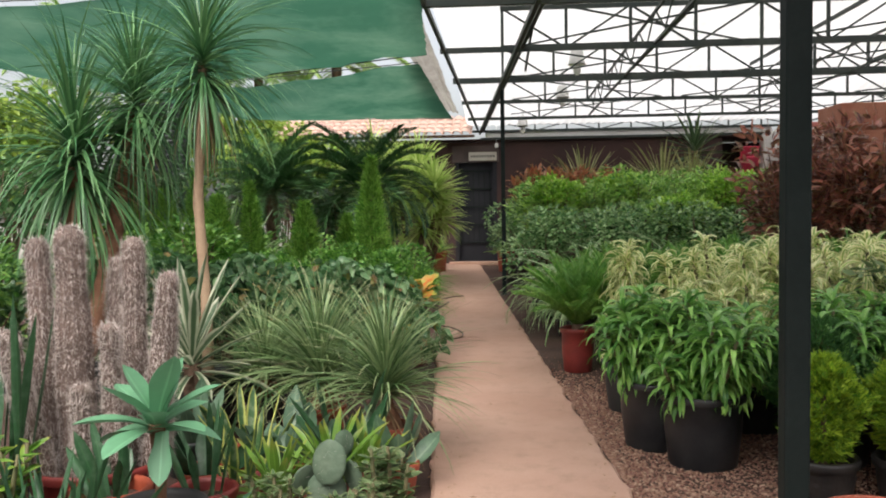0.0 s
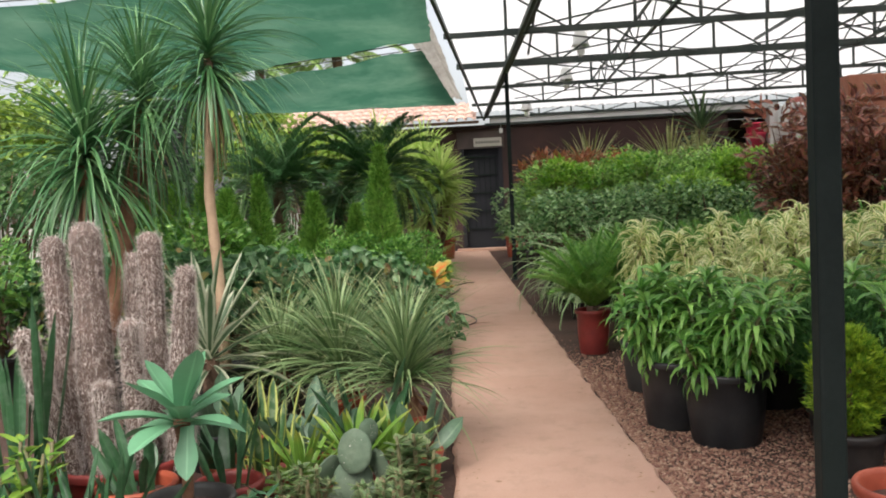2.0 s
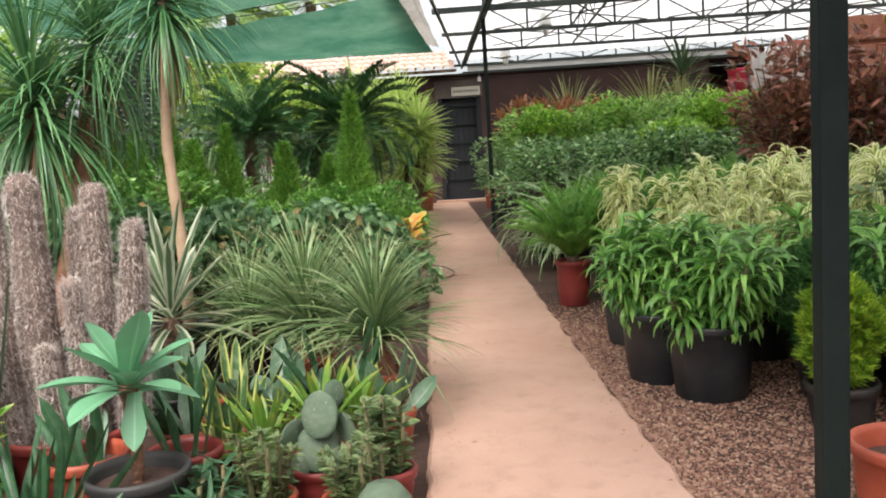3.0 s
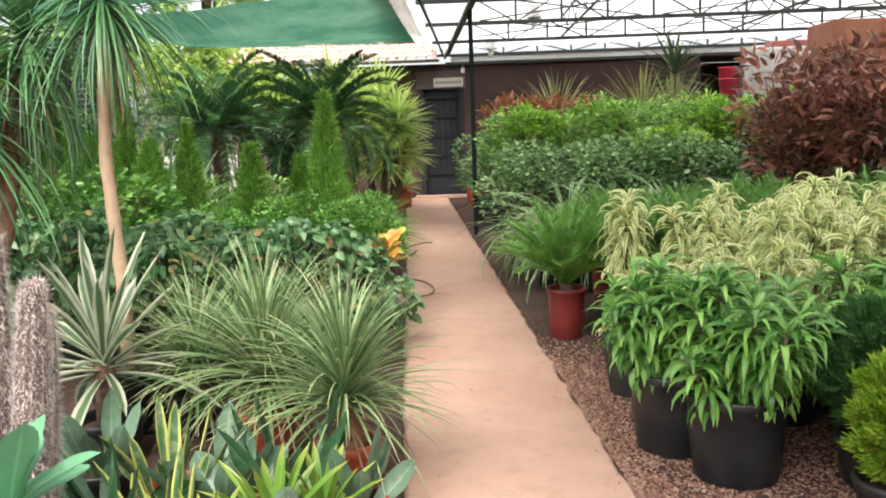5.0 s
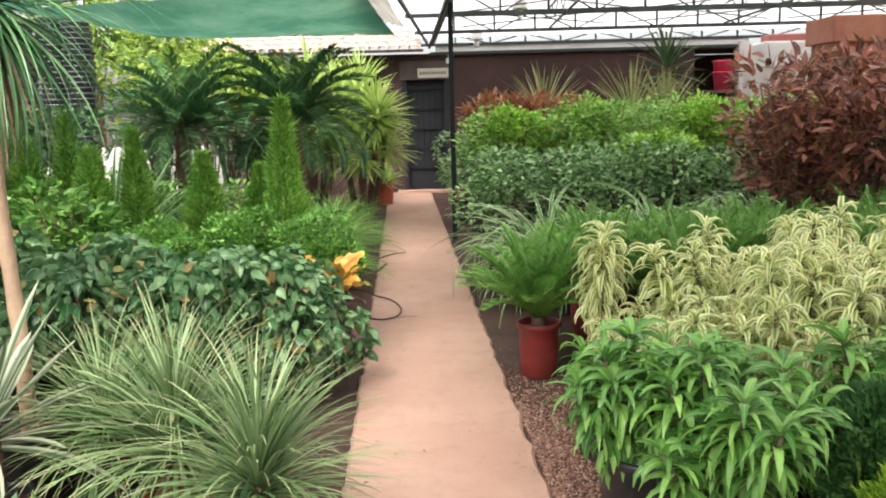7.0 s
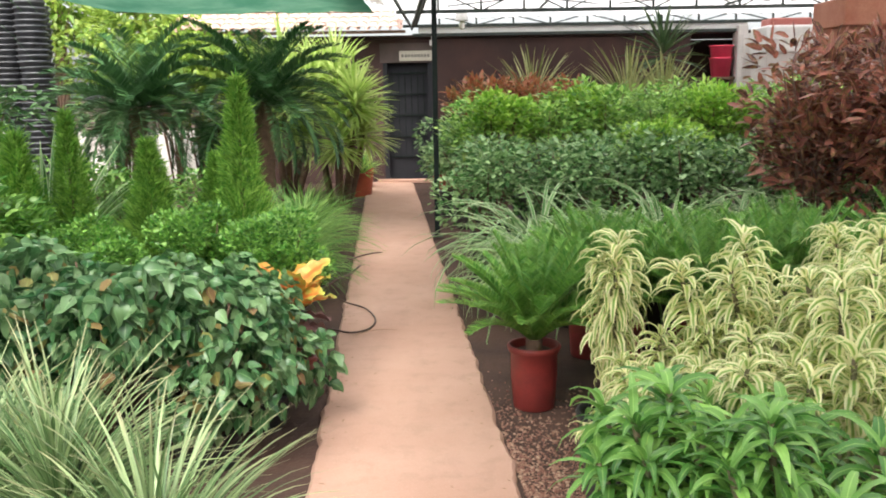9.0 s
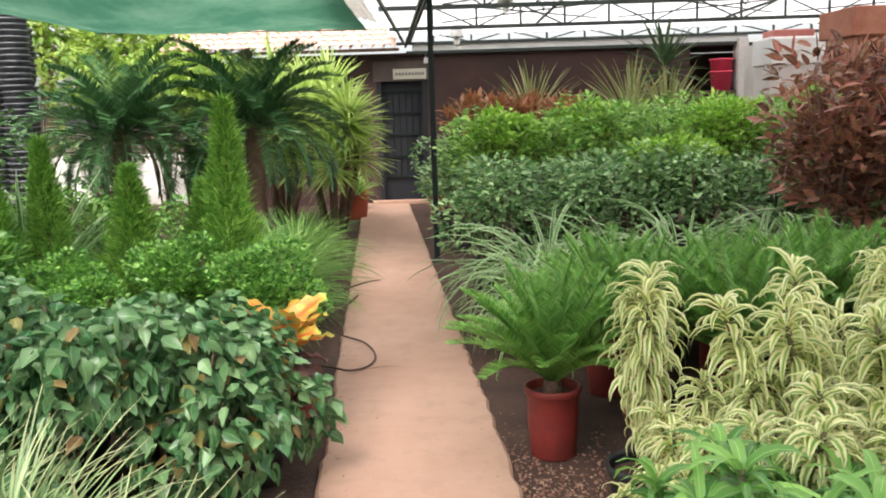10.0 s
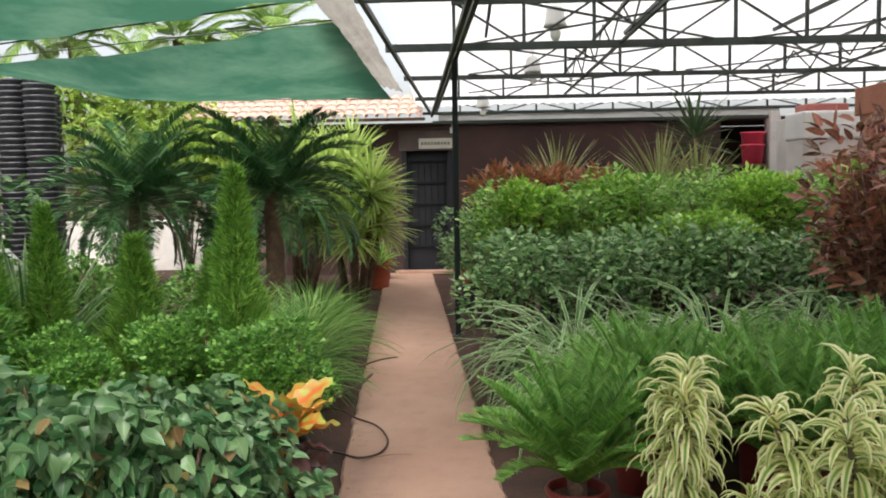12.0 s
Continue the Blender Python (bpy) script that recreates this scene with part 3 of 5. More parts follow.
def net(corners, sag, seed, n=26):
    """A shade net between four corners: near left, near right, far right, far left."""
    a, b, c, d = (np.array(k, float) for k in corners)
    rng = np.random.default_rng(seed)
    s, t = np.meshgrid(np.linspace(0, 1, n), np.linspace(0, 1, n), indexing="ij")
    s_, t_ = s[..., None], t[..., None]
    v = (a * (1 - s_) + b * s_) * (1 - t_) + (d * (1 - s_) + c * s_) * t_
    fold = 0.05 * np.sin(9 * s + 3 * t) * np.sin(np.pi * t) + 0.02 * np.sin(23 * s - 6 * t)
    v[..., 2] -= sag * np.sin(np.pi * s) * np.sin(np.pi * (0.15 + 0.85 * t)) - fold * 0.6
    v += rng.normal(0, 0.006, v.shape)
    i, j = np.meshgrid(np.arange(n - 1), np.arange(n - 1), indexing="ij")
    return Geo().add(v, np.stack([i * n + j, (i + 1) * n + j, (i + 1) * n + j + 1, i * n + j + 1], 2))


for corners, sag, seed in ((((-4.9, 14.1, 2.86), (-0.42, 12.1, 2.86), (-0.2, 15.2, 2.5), (-3.4, 15.3, 2.56)), 0.2, 1),
                           (((-5.6, 8.2, 2.75), (-0.02, 8.1, 2.76), (-0.1, 9.6, 2.53), (-3.5, 10.9, 2.42)), 0.06, 2)):
    c = thing("shade_net", "sagging green shade net strung over the plant beds", "shade net", "shade nets")
    part("cloth", net(corners, sag, seed), M_CLOTH, c)
    for k in (0, 2):
        part("edge_cord", Geo().add(*tube([corners[k], corners[(k + 1) % 4]], 0.006, 5)), M_STEEL, c)

cur = thing("plastic_strip", "dirty clear plastic strip hanging from the roof edge", "plastic sheet")
part("strip", net(((-0.62, 9.6, 3.15), (-0.24, 9.6, 3.09), (-0.2, 17.0, 2.75), (-0.52, 17.0, 2.85)), 0.05, 7), M_CURTAIN, cur)


# ---- plants and pots ----
GOLD = 2.399963


def pot(parent, r=0.2, h=0.38, mat=None, soil=0.05, lip=0.02, taper=0.8, at=(0, 0), z=0.0):
    """A moulded pot with a rolled rim, an inside and soil."""
    rb = r * taper
    g = Geo().add(*lathe([(0, z), (rb - 0.012, z), (rb - 0.003, z + 0.002), (rb, z + 0.01), (rb + (r - rb) * 0.5, z + h * 0.5), (r - 0.014, z + h - lip * 2.1), (r - 0.012, z + h - lip * 2), (r - 0.001, z + h - lip * 1.9), (r, z + h - lip * 1.8), (r + 0.006, z + h - lip * 0.6), (r, z + h),
                          (r - 0.014, z + h - 0.002), (r - 0.018, z + h - lip), (r - 0.025, z + h - soil - 0.03)], 28, (at[0], at[1], 0)))
    part("pot", g, mat, parent)
    s = Geo().add(*lathe([(r - 0.019, z + h - soil), (r * 0.6, z + h - soil + 0.012), (r * 0.25, z + h - soil + 0.004), (0, z + h - soil + 0.01)], 20, (at[0], at[1], 0)))
    part("potting_soil", s, M_SOIL, parent)


def rosette(g, rng, centre, n, length, width, lo=-0.2, hi=1.45, droop=0.6, shape="strap", segs=5, fold=0.18, spread=0.0, power=1.0, jitter=0.12):
    k = np.arange(n)
    f = (k + 0.5) / n
    el = hi + (lo - hi) * f ** power + rng.normal(0, jitter, n)
    base = np.asarray(centre, float) + np.stack([np.zeros(n), np.zeros(n), -spread * f], 1)
    g.add(*blades(rng, base, k * GOLD + rng.normal(0, 0.15, n), el, length * rng.uniform(0.75, 1.1, n), width * rng.uniform(0.85, 1.15, n), droop * rng.uniform(0.6, 1.4, n), segs, shape, fold))


def ponytail(seed, height=0.72, n=520, length=0.54, pot_mat=None):
    rng = np.random.default_rng(seed)
    p = thing("ponytail_palm", "ponytail palm with a fountain of thin grey-green leaves in a pot", "plant", "ponytail palms")
    pot(p, 0.13, 0.2, pot_mat or M_TERRA)
    part("trunk", Geo().add(*tube([(0, 0, 0.14), (0.01, 0, 0.2), (0, 0.01, 0.3), (0, 0, height)], [0.085, 0.07, 0.034, 0.028], 12)), M_RUST, p)
    g = Geo()
    rosette(g, rng, (0, 0, height), n, length, 0.014, 0.2, 1.5, 0.95, "grass", 8, 0.14, 0.07, 0.95, 0.24)
    part("leaf_crown", g, L_PONY, p)
    d = Geo()
    rosette(d, rng, (0, 0, height - 0.08), 40, length * 0.75, 0.011, -1.2, -0.2, 0.7, "grass", 6, 0.1, 0.1, 1, 0.25)
    part("dry_leaves", d, L_DRY, p)
    return p


def tree_dracaena(seed, trunk, radius, heads, label, bark):
    """A tall stem or two with spiky drooping heads: heads are (x, y, z, n, length, width)."""
    rng = np.random.default_rng(seed)
    p = thing("dragon_tree", label, "plant")
    pot(p, 0.2, 0.32, M_BLACK)
    tops = []
    for pts in trunk:
        q = np.array(pts, float)
        t = np.linspace(0, 1, 24)
        k = np.linspace(0, 1, len(q))
        c = np.stack([np.interp(t, k, q[:, i]) for i in range(3)], 1)
        part("trunk", Geo().add(*tube(c, np.linspace(radius, radius * 0.75, 24) * (1 + 0.06 * np.sin(np.arange(24) * 2.2)), 12)), bark, p)
        tops.append(c[-1])
    for x, y, z, n, length, width in heads:
        g = Geo()
        rosette(g, rng, (x, y, z + 0.12), n, length, width, -0.95, 1.5, 0.95, "grass", 7, 0.15, 0.26, 0.85, 0.16)
        part("leaf_head", g, L_DRAC, p)
        d = Geo()
        rosette(d, rng, (x, y, z - 0.12), 30, length * 0.7, width * 0.8, -1.4, -0.7, 0.5, "grass", 5, 0.1, 0.15, 1, 0.2)
        part("dry_skirt", d, L_DRY, p)
    return p


def furcraea(seed, label="white-edged strap-leaved yucca in a pot", length=0.62, n=46, width=0.05, base=0.55):
    rng = np.random.default_rng(seed)
    p = thing("variegated_yucca", label, "plant")
    pot(p, 0.15, 0.2, M_BLACK)
    part("stem", Geo().add(*tube([(0, 0, 0.14), (0, 0, base + 0.05)], [0.05, 0.045], 10)), M_BARK, p)
    k = np.arange(n)
    for i in k:
        g = Geo()
        f = (i + 0.5) / n
        g.add(*blades(rng, [(0, 0, base + 0.1 * (1 - f))], [i * GOLD], [1.5 - 1.65 * f + rng.normal(0, 0.08)], length * rng.uniform(0.75, 1.1), width * rng.uniform(0.8, 1.1), 0.25 + 0.9 * f ** 3 + rng.uniform(-0.1, 0.1), 6, "paddle", 0.25, 0.15))
        part("leaf", g, L_FURC, p)
    return p


def torch_cactus(seed, columns):
    """Upright ribbed columns covered in pale bristles: (x, y, height, radius, leanx, leany)."""
    rng = np.random.default_rng(seed)
    p = thing("torch_cactus", "clump of tall grey-pink bristly torch cactus columns", "cactus")
    pot(p, 0.26, 0.3, M_RED)
    for x, y, h, r, lx, ly in columns:
        m, sides = 34, 32
        t = np.concatenate([np.linspace(0, 0.93, 20), np.linspace(0.94, 1, 14)])
        rad = r * (1.34 - 0.34 * t) * np.sqrt(np.clip(1 - np.clip((t - 0.94) / 0.06, 0, 1) ** 2, 0.0005, 1))
        rad = rad * (1 + 0.06 * np.sin(t * 9 + 40 * x) + 0.04 * np.sin(t * 23 + 70 * y))
        a = np.linspace(0, 2 * np.pi, sides, endpoint=False)
        k = rad[:, None] * (1 + 0.07 * np.cos(a * 12)[None])
        c = np.stack([x + lx * t, y + ly * t, 0.24 + (h - 0.24) * t], 1)
        v = np.stack([c[:, 0:1] + k * np.cos(a), c[:, 1:2] + k * np.sin(a), np.repeat(c[:, 2:3], sides, 1)], 2)
        i, j = np.meshgrid(np.arange(m - 1), np.arange(sides), indexing="ij")
        q = (j + 1) % sides
        col = part("column", Geo().add(v, np.stack([i * sides + j, i * sides + q, (i + 1) * sides + q, (i + 1) * sides + j], 2)), M_CACTUS, p)
        n = int(6500 * h)
        tt = rng.uniform(0.02, 0.995, n)
        aa = np.round(rng.uniform(0, 12, n)) / 12 * 2 * np.pi + rng.normal(0, 0.09, n)
        rr = np.interp(tt, t, rad)
        b = np.stack([x + lx * tt + rr * np.cos(aa), y + ly * tt + rr * np.sin(aa), 0.24 + (h - 0.24) * tt], 1)
        g = Geo()
        g.add(*blades(rng, b, aa + rng.normal(0, 0.9, n), rng.uniform(-0.9, 1.2, n), rng.uniform(0.012, 0.036, n), 0.0026, 0.3, 1, "grass", 0.05))
        part("bristles", g, M_SPINE, col, "pale pinkish bristles")
    return p


def sansevieria(seed, n, length, width, mat, label, pot_mat, r=0.14, h=0.2, spread=0.1, lean=0.25, droop=0.12, shape="paddle"):
    rng = np.random.default_rng(seed)
    p = thing("snake_plant", label, "plant")
    pot(p, r, h, pot_mat)
    for i in range(n):
        a = i * GOLD + rng.normal(0, 0.3)
        d = spread * math.sqrt((i + 0.3) / n)
        g = Geo()
        g.add(*blades(rng, [(d * math.cos(a), d * math.sin(a), h - 0.06)], [a + rng.normal(0, 0.5)], [1.5 - lean * rng.uniform(0.2, 1.6)], length * rng.uniform(0.6, 1.1), width * rng.uniform(0.8, 1.15), droop * rng.normal(0.6, 1), 7, shape, 0.28, 0.8))
        part("leaf", g, mat, p)
    return p


def agave():
    rng = np.random.default_rng(31)
    p = thing("foxtail_agave", "blue-green foxtail agave rosette on a short stem in a dark pot", "plant")
    pot(p, 0.165, 0.3, M_GREYPOT)
    part("stem", Geo().add(*tube([(0, 0, 0.22), (0.01, 0.0, 0.4), (0.0, 0.0, 0.58)], [0.022, 0.02, 0.03], 10)), M_RUST, p)
    n = 15
    for i in range(n):
        f = (i + 0.5) / n
        g = Geo()
        g.add(*blades(rng, [(0, 0, 0.6 - 0.05 * f)], [i * GOLD + 0.4], [1.35 - 1.25 * f + rng.normal(0, 0.06)], 0.26 * rng.uniform(0.85, 1.1), 0.115 * rng.uniform(0.9, 1.1), 0.4 + 0.7 * f, 9, "paddle", 0.16, 0.1))
        part("leaf", g, L_AGAVE, p)
    g = Geo()
    g.add(*blades(rng, [(0.02, -0.03, 0.56)], [-1.75], [-0.9], 0.19, 0.085, 0.5, 8, "paddle", 0.15, 0.1))
    part("hanging_leaf", g, L_AGAVE, p)
    return p


def bromeliad(seed, n=26, length=0.34, width=0.04, mat=None, pot_mat=None, h=0.2):
    rng = np.random.default_rng(seed)
    p = thing("bromeliad", "lime green strap-leaved bromeliad in a red pot", "plant", "bromeliads")
    pot(p, 0.12, h, pot_mat or M_RED)
    for i in range(n):
        f = (i + 0.5) / n
        g = Geo()
        g.add(*blades(rng, [(0, 0, h - 0.03)], [i * GOLD], [1.45 - 0.95 * f + rng.normal(0, 0.08)], length * rng.uniform(0.75, 1.1), width * rng.uniform(0.8, 1.1), 0.3 + 0.5 * f, 6, "paddle", 0.3, 0.2))
        part("leaf", g, mat or L_BROM, p)
    return p


def opuntia():
    rng = np.random.default_rng(8)
    p = thing("prickly_pear", "dusty grey-green prickly pear with round pads in a red pot", "cactus")
    pot(p, 0.13, 0.2, M_RED)
    spec = [((0.0, 0.0, 0.28), 0.1, 0.2), ((0.02, -0.02, 0.44), 0.095, -0.3), ((-0.12, 0.03, 0.33), 0.075, 0.8), ((0.13, 0.02, 0.36), 0.07, -0.7), ((0.15, -0.03, 0.22), 0.07, 0.4), ((-0.1, -0.06, 0.2), 0.06, 0.1), ((0.08, 0.05, 0.52), 0.055, 0.6)]
    for (x, y, z), r, turn in spec:
        bm = bmesh.new()
        bmesh.ops.create_uvsphere(bm, u_segments=20, v_segments=12, radius=1, matrix=Matrix.Translation((x, y, z)) @ Matrix.Rotation(turn, 4, "Z") @ Matrix.Rotation(rng.normal(0, 0.2), 4, "X") @ Matrix.Diagonal((r, r * 0.22, r * 1.15, 1)))
        for v in bm.verts:
            v.co += Vector(rng.normal(0, 0.0015, 3))
        pad = part("pad", bm, M_PAD, p)
        pad.data.polygons.foreach_set("use_smooth", [True] * len(pad.data.polygons))
    n = 160
    s = [spec[i] for i in rng.integers(0, len(spec), n)]
    b = np.array([np.array(c) + np.array([math.cos(q) * r * math.cos(t), -0.2 * r - 0.004, math.sin(q) * r]) * rng.uniform(0.3, 0.95) for (c, r, t), q in zip(s, rng.uniform(0, 6.28, n))])
    g = Geo()
    g.add(*blades(rng, b, rng.normal(-1.57, 0.6, n), rng.uniform(-0.4, 0.8, n), 0.018, 0.0022, 0.1, 1, "grass", 0.05))
    part("spines", g, M_SPINE, p)
    return p


def leafy_stem_plant(seed, name, label, mat, stems=7, height=0.36, r=0.11, leaf_l=0.055, leaf_w=0.022, pot_mat=None, per=36, pot_h=0.16, group=""):
    """Upright stems thickly set with small leaves."""
    rng = np.random.default_rng(seed)
    p = thing(name, label, "plant", group)
    pot(p, r, pot_h, pot_mat or M_RED)
    for i in range(stems):
        a = i * GOLD
        d = r * 0.6 * math.sqrt(i / stems)
        b, t = np.array([d * math.cos(a), d * math.sin(a), pot_h - 0.05]), np.array([1.9 * d * math.cos(a), 1.9 * d * math.sin(a), pot_h + height * rng.uniform(0.6, 1.1)])
        st = part("stem", Geo().add(*tube([b, (b + t) / 2 + rng.normal(0, 0.01, 3), t], [0.012, 0.01, 0.006], 6)), M_STEM, p)
        f = rng.uniform(0.1, 1, per)
        g = Geo()
        g.add(*blades(rng, b + (t - b) * f[:, None], np.arange(per) * GOLD, rng.uniform(0.0, 0.9, per), leaf_l * rng.uniform(0.7, 1.2, per), leaf_w, 0.5, 3, "oval", 0.2))
        part("leaves", g, mat, st)
    return p


def shrub(seed, name, label, mat, size, n, leaf_l, leaf_w, z0=0.28, droop=0.5, lo=-0.6, hi=0.9, shape="oval", pot_spec=None, old=None, stems=9, group="", up=0.35, category="shrub", segs=3, lumps=7):
    """A bush: stems and many leaves gathered in uneven lumps within size (x, y, z radii above z0)."""
    rng = np.random.default_rng(seed)
    p = thing(name, label, category, group)
    if pot_spec:
        pot(p, *pot_spec)
    sx, sy, sz = size
    cz = z0 + sz
    a = np.arange(lumps) * GOLD
    ring = np.sqrt((np.arange(lumps) + 0.4) / lumps) * 0.62
    cl = np.stack([ring * np.cos(a), ring * np.sin(a), rng.uniform(-0.45, 0.5, lumps)], 1)
    for i in range(stems):
        k = i % lumps
        e = np.array([cl[k, 0] * sx, cl[k, 1] * sy, cz + (cl[k, 2] + 0.2) * sz]) + rng.normal(0, 0.04, 3)
        b = np.array([0.05 * math.cos(i), 0.05 * math.sin(i), pot_spec[1] - 0.06 if pot_spec else 0.0])
        mid = np.array([b[0] * 0.55 + e[0] * 0.45, b[1] * 0.55 + e[1] * 0.45, b[2] * 0.4 + e[2] * 0.6])
        part("stem", Geo().add(*tube([b, mid, e], [0.014, 0.01, 0.004], 6)), M_BARK, p)
    which = rng.integers(0, lumps, n)
    d = rng.normal(0, 1, (n, 3))
    d /= np.linalg.norm(d, axis=1)[:, None]
    rad = rng.uniform(0.45, 1.0, n) ** 0.5 * rng.uniform(0.42, 0.56, lumps)[which]
    q = cl[which] + d * rad[:, None]
    pos = np.stack([q[:, 0] * sx, q[:, 1] * sy, cz + q[:, 2] * sz], 1)
    pos[:, 2] = np.maximum(pos[:, 2], z0 - 0.1)
    az = np.arctan2(q[:, 1] + d[:, 1], q[:, 0] + d[:, 0]) + rng.normal(0, 0.7, n)
    el = rng.uniform(lo, hi, n) + up * d[:, 2]
    m = int(n * 0.05) if old else 0
    g = Geo()
    g.add(*blades(rng, pos[m:], az[m:], el[m:], leaf_l * rng.uniform(0.65, 1.25, n - m), leaf_w * rng.uniform(0.7, 1.2, n - m), droop * rng.uniform(0.4, 1.8, n - m), segs, shape, 0.26 if shape == "heart" else 0.16, 0.9 if shape == "heart" else 0.5))
    part("foliage", g, mat, p)
    if m:
        g = Geo()
        g.add(*blades(rng, pos[:m], az[:m], el[:m], leaf_l, leaf_w, droop, segs, shape, 0.2, 0.5))
        part("withered_leaves", g, old, p)
    return p


def conifer(seed, height, radius, mat, label, n=5200, z0=0.3, globe=False, pot_mat=None, group=""):
    rng = np.random.default_rng(seed)
    p = thing("dwarf_conifer", label, "conifer", group)
    pot(p, 0.14, 0.18, pot_mat or M_BLACK)
    part("trunk", Geo().add(*tube([(0, 0, 0.12), (0, 0, z0 + height * 0.9)], [0.02, 0.004], 7)), M_BARK, p)
    t = rng.uniform(0, 1, n) ** (1.0 if globe else 1.35)
    a = rng.uniform(0, 2 * np.pi, n)
    lump = 1 + 0.26 * np.sin(3 * a + 9 * t + seed) + 0.24 * np.sin(5 * a - 23 * t) + 0.16 * np.sin(11 * a + 41 * t)
    prof = np.sqrt(np.clip(1 - (2 * t - 1) ** 2, 0, 1)) if globe else np.minimum(1, 0.55 + t * 4) * (1 - t) ** 0.8 + 0.03
    r = radius * prof * lump * rng.uniform(0.55, 1.0, n) ** 0.4
    pos = np.stack([r * np.cos(a), r * np.sin(a), z0 + height * t], 1)
    g = Geo()
    el = rng.uniform(0.3, 1.3, n) if not globe else rng.uniform(-0.1, 1.2, n) + (t - 0.5)
    k_ = 0.55 if globe else 1.0
    g.add(*blades(rng, pos, a + rng.normal(0, 0.5, n), el, k_ * rng.uniform(0.025, 0.07, n) * (1 + (0.5 if globe else 0.8) * (rng.uniform(0, 1, n) > 0.9)), rng.uniform(0.005, 0.012, n), 0.15, 2, "lance", 0.2, 1.2))
    part("foliage", g, mat, p)
    return p


def frond_plant(seed, name, label, mat, fronds, length, leaflet, width, crown, trunk_r, rise=(0.2, 1.35), droop=(0.7, 1.3), pairs=42, pot_spec=None, bark=None, vee=0.5, category="cycad", group="", droop_leaf=0.25):
    """Feather fronds from a crown: each frond is a part, with its leaflets in pairs along the rib."""
    rng = np.random.default_rng(seed)
    p = thing(name, label, category, group)
    if pot_spec:
        pot(p, *pot_spec)
    b = 0.1 if not pot_spec else pot_spec[1] - 0.06
    t = np.linspace(0, 1, 14)
    part("trunk", Geo().add(*tube(np.stack([0 * t, 0 * t, b + (crown - b) * t], 1), trunk_r * (1 + 0.12 * (np.arange(14) % 2)), 12)), bark or M_BARK, p)
    for i in range(fronds):
        f = (i + 0.5) / fronds
        az, el = i * GOLD + rng.normal(0, 0.1), rise[1] + (rise[0] - rise[1]) * f + rng.normal(0, 0.06)
        L = length * rng.uniform(0.85, 1.1)
        dr = droop[0] + (droop[1] - droop[0]) * f + rng.normal(0, 0.08)
        s = np.linspace(0, 1, 13)
        e = el - dr * s ** 1.4
        d = np.stack([np.cos(e) * math.cos(az), np.cos(e) * math.sin(az), np.sin(e)], 1)
        pts = np.concatenate([[np.zeros(3)], np.cumsum((d[1:] + d[:-1]) / 2 * L / 12, 0)]) + np.array([0.03 * math.cos(az), 0.03 * math.sin(az), crown])
        g = Geo().add(*tube(pts, np.linspace(0.007, 0.002, 13), 5))
        k = np.linspace(0.1, 0.99, pairs)
        c = np.stack([np.interp(k, s, pts[:, j]) for j in range(3)], 1)
        dd = np.stack([np.interp(k, s, d[:, j]) for j in range(3)], 1)
        side = np.array([-math.sin(az), math.cos(az), 0.0])
        upv = np.cross(dd, side)
        ll = leaflet * np.sin(np.pi * (0.12 + 0.82 * k)) ** 0.6
        for sg in (1, -1):
            o = dd * 0.75 + sg * side * 0.8 + upv * vee + rng.normal(0, 0.05, (pairs, 3))
            o /= np.linalg.norm(o, axis=1)[:, None]
            g.add(*blades(rng, c, np.arctan2(o[:, 1], o[:, 0]), np.arcsin(np.clip(o[:, 2], -1, 1)), ll, width, droop_leaf, 2, "strap", 0.2, 0.3))
        part("frond", g, mat, p)
    return p


def cane_dracaena(seed, name, label, mat, canes, pot_spec, length, width, top=(0.85, 1.15), spread=0.3, band=0.28, per=70, lo=-0.9, hi=1.3, droop=2.0, group=""):
    """Several canes, each with a drooping tuft of lance leaves, in a pot."""
    rng = np.random.default_rng(seed)
    p = thing(name, label, "plant", group)
    pot(p, *pot_spec)
    zb = pot_spec[1] - 0.06
    for i in range(canes):
        a = i * GOLD + rng.normal(0, 0.2)
        d = spread * math.sqrt((i + 0.25) / canes)
        h = rng.uniform(*top) - 0.25 * (d / max(spread, 0.01)) * (top[1] - top[0])
        e = np.array([d * math.cos(a), d * math.sin(a), h])
        b = np.array([d * 0.35 * math.cos(a), d * 0.35 * math.sin(a), zb])
        cane = part("cane", Geo().add(*tube([b, b * 0.5 + e * 0.5 - np.array([0, 0, 0.02]), e], [0.012, 0.011, 0.009], 7)), M_STEM, p)
        k = np.arange(per)
        f = (k + 0.5) / per
        base = e + (b - e) * (f * band / max(h - zb, 0.05))[:, None]
        el = hi + (lo * 0.4 - hi) * f ** 0.6 + rng.normal(0, 0.15, per)
        g = Geo()
        g.add(*blades(rng, base, k * GOLD + rng.normal(0, 0.2, per), el, length * rng.uniform(0.7, 1.1, per) * (0.75 + 0.35 * np.sin(np.pi * np.clip(f + 0.2, 0, 1))), width * rng.uniform(0.8, 1.15, per), droop * rng.uniform(0.7, 1.3, per), 5, "lance", 0.18, 0.3))
        part("leaf_tuft", g, mat, cane)
    return p


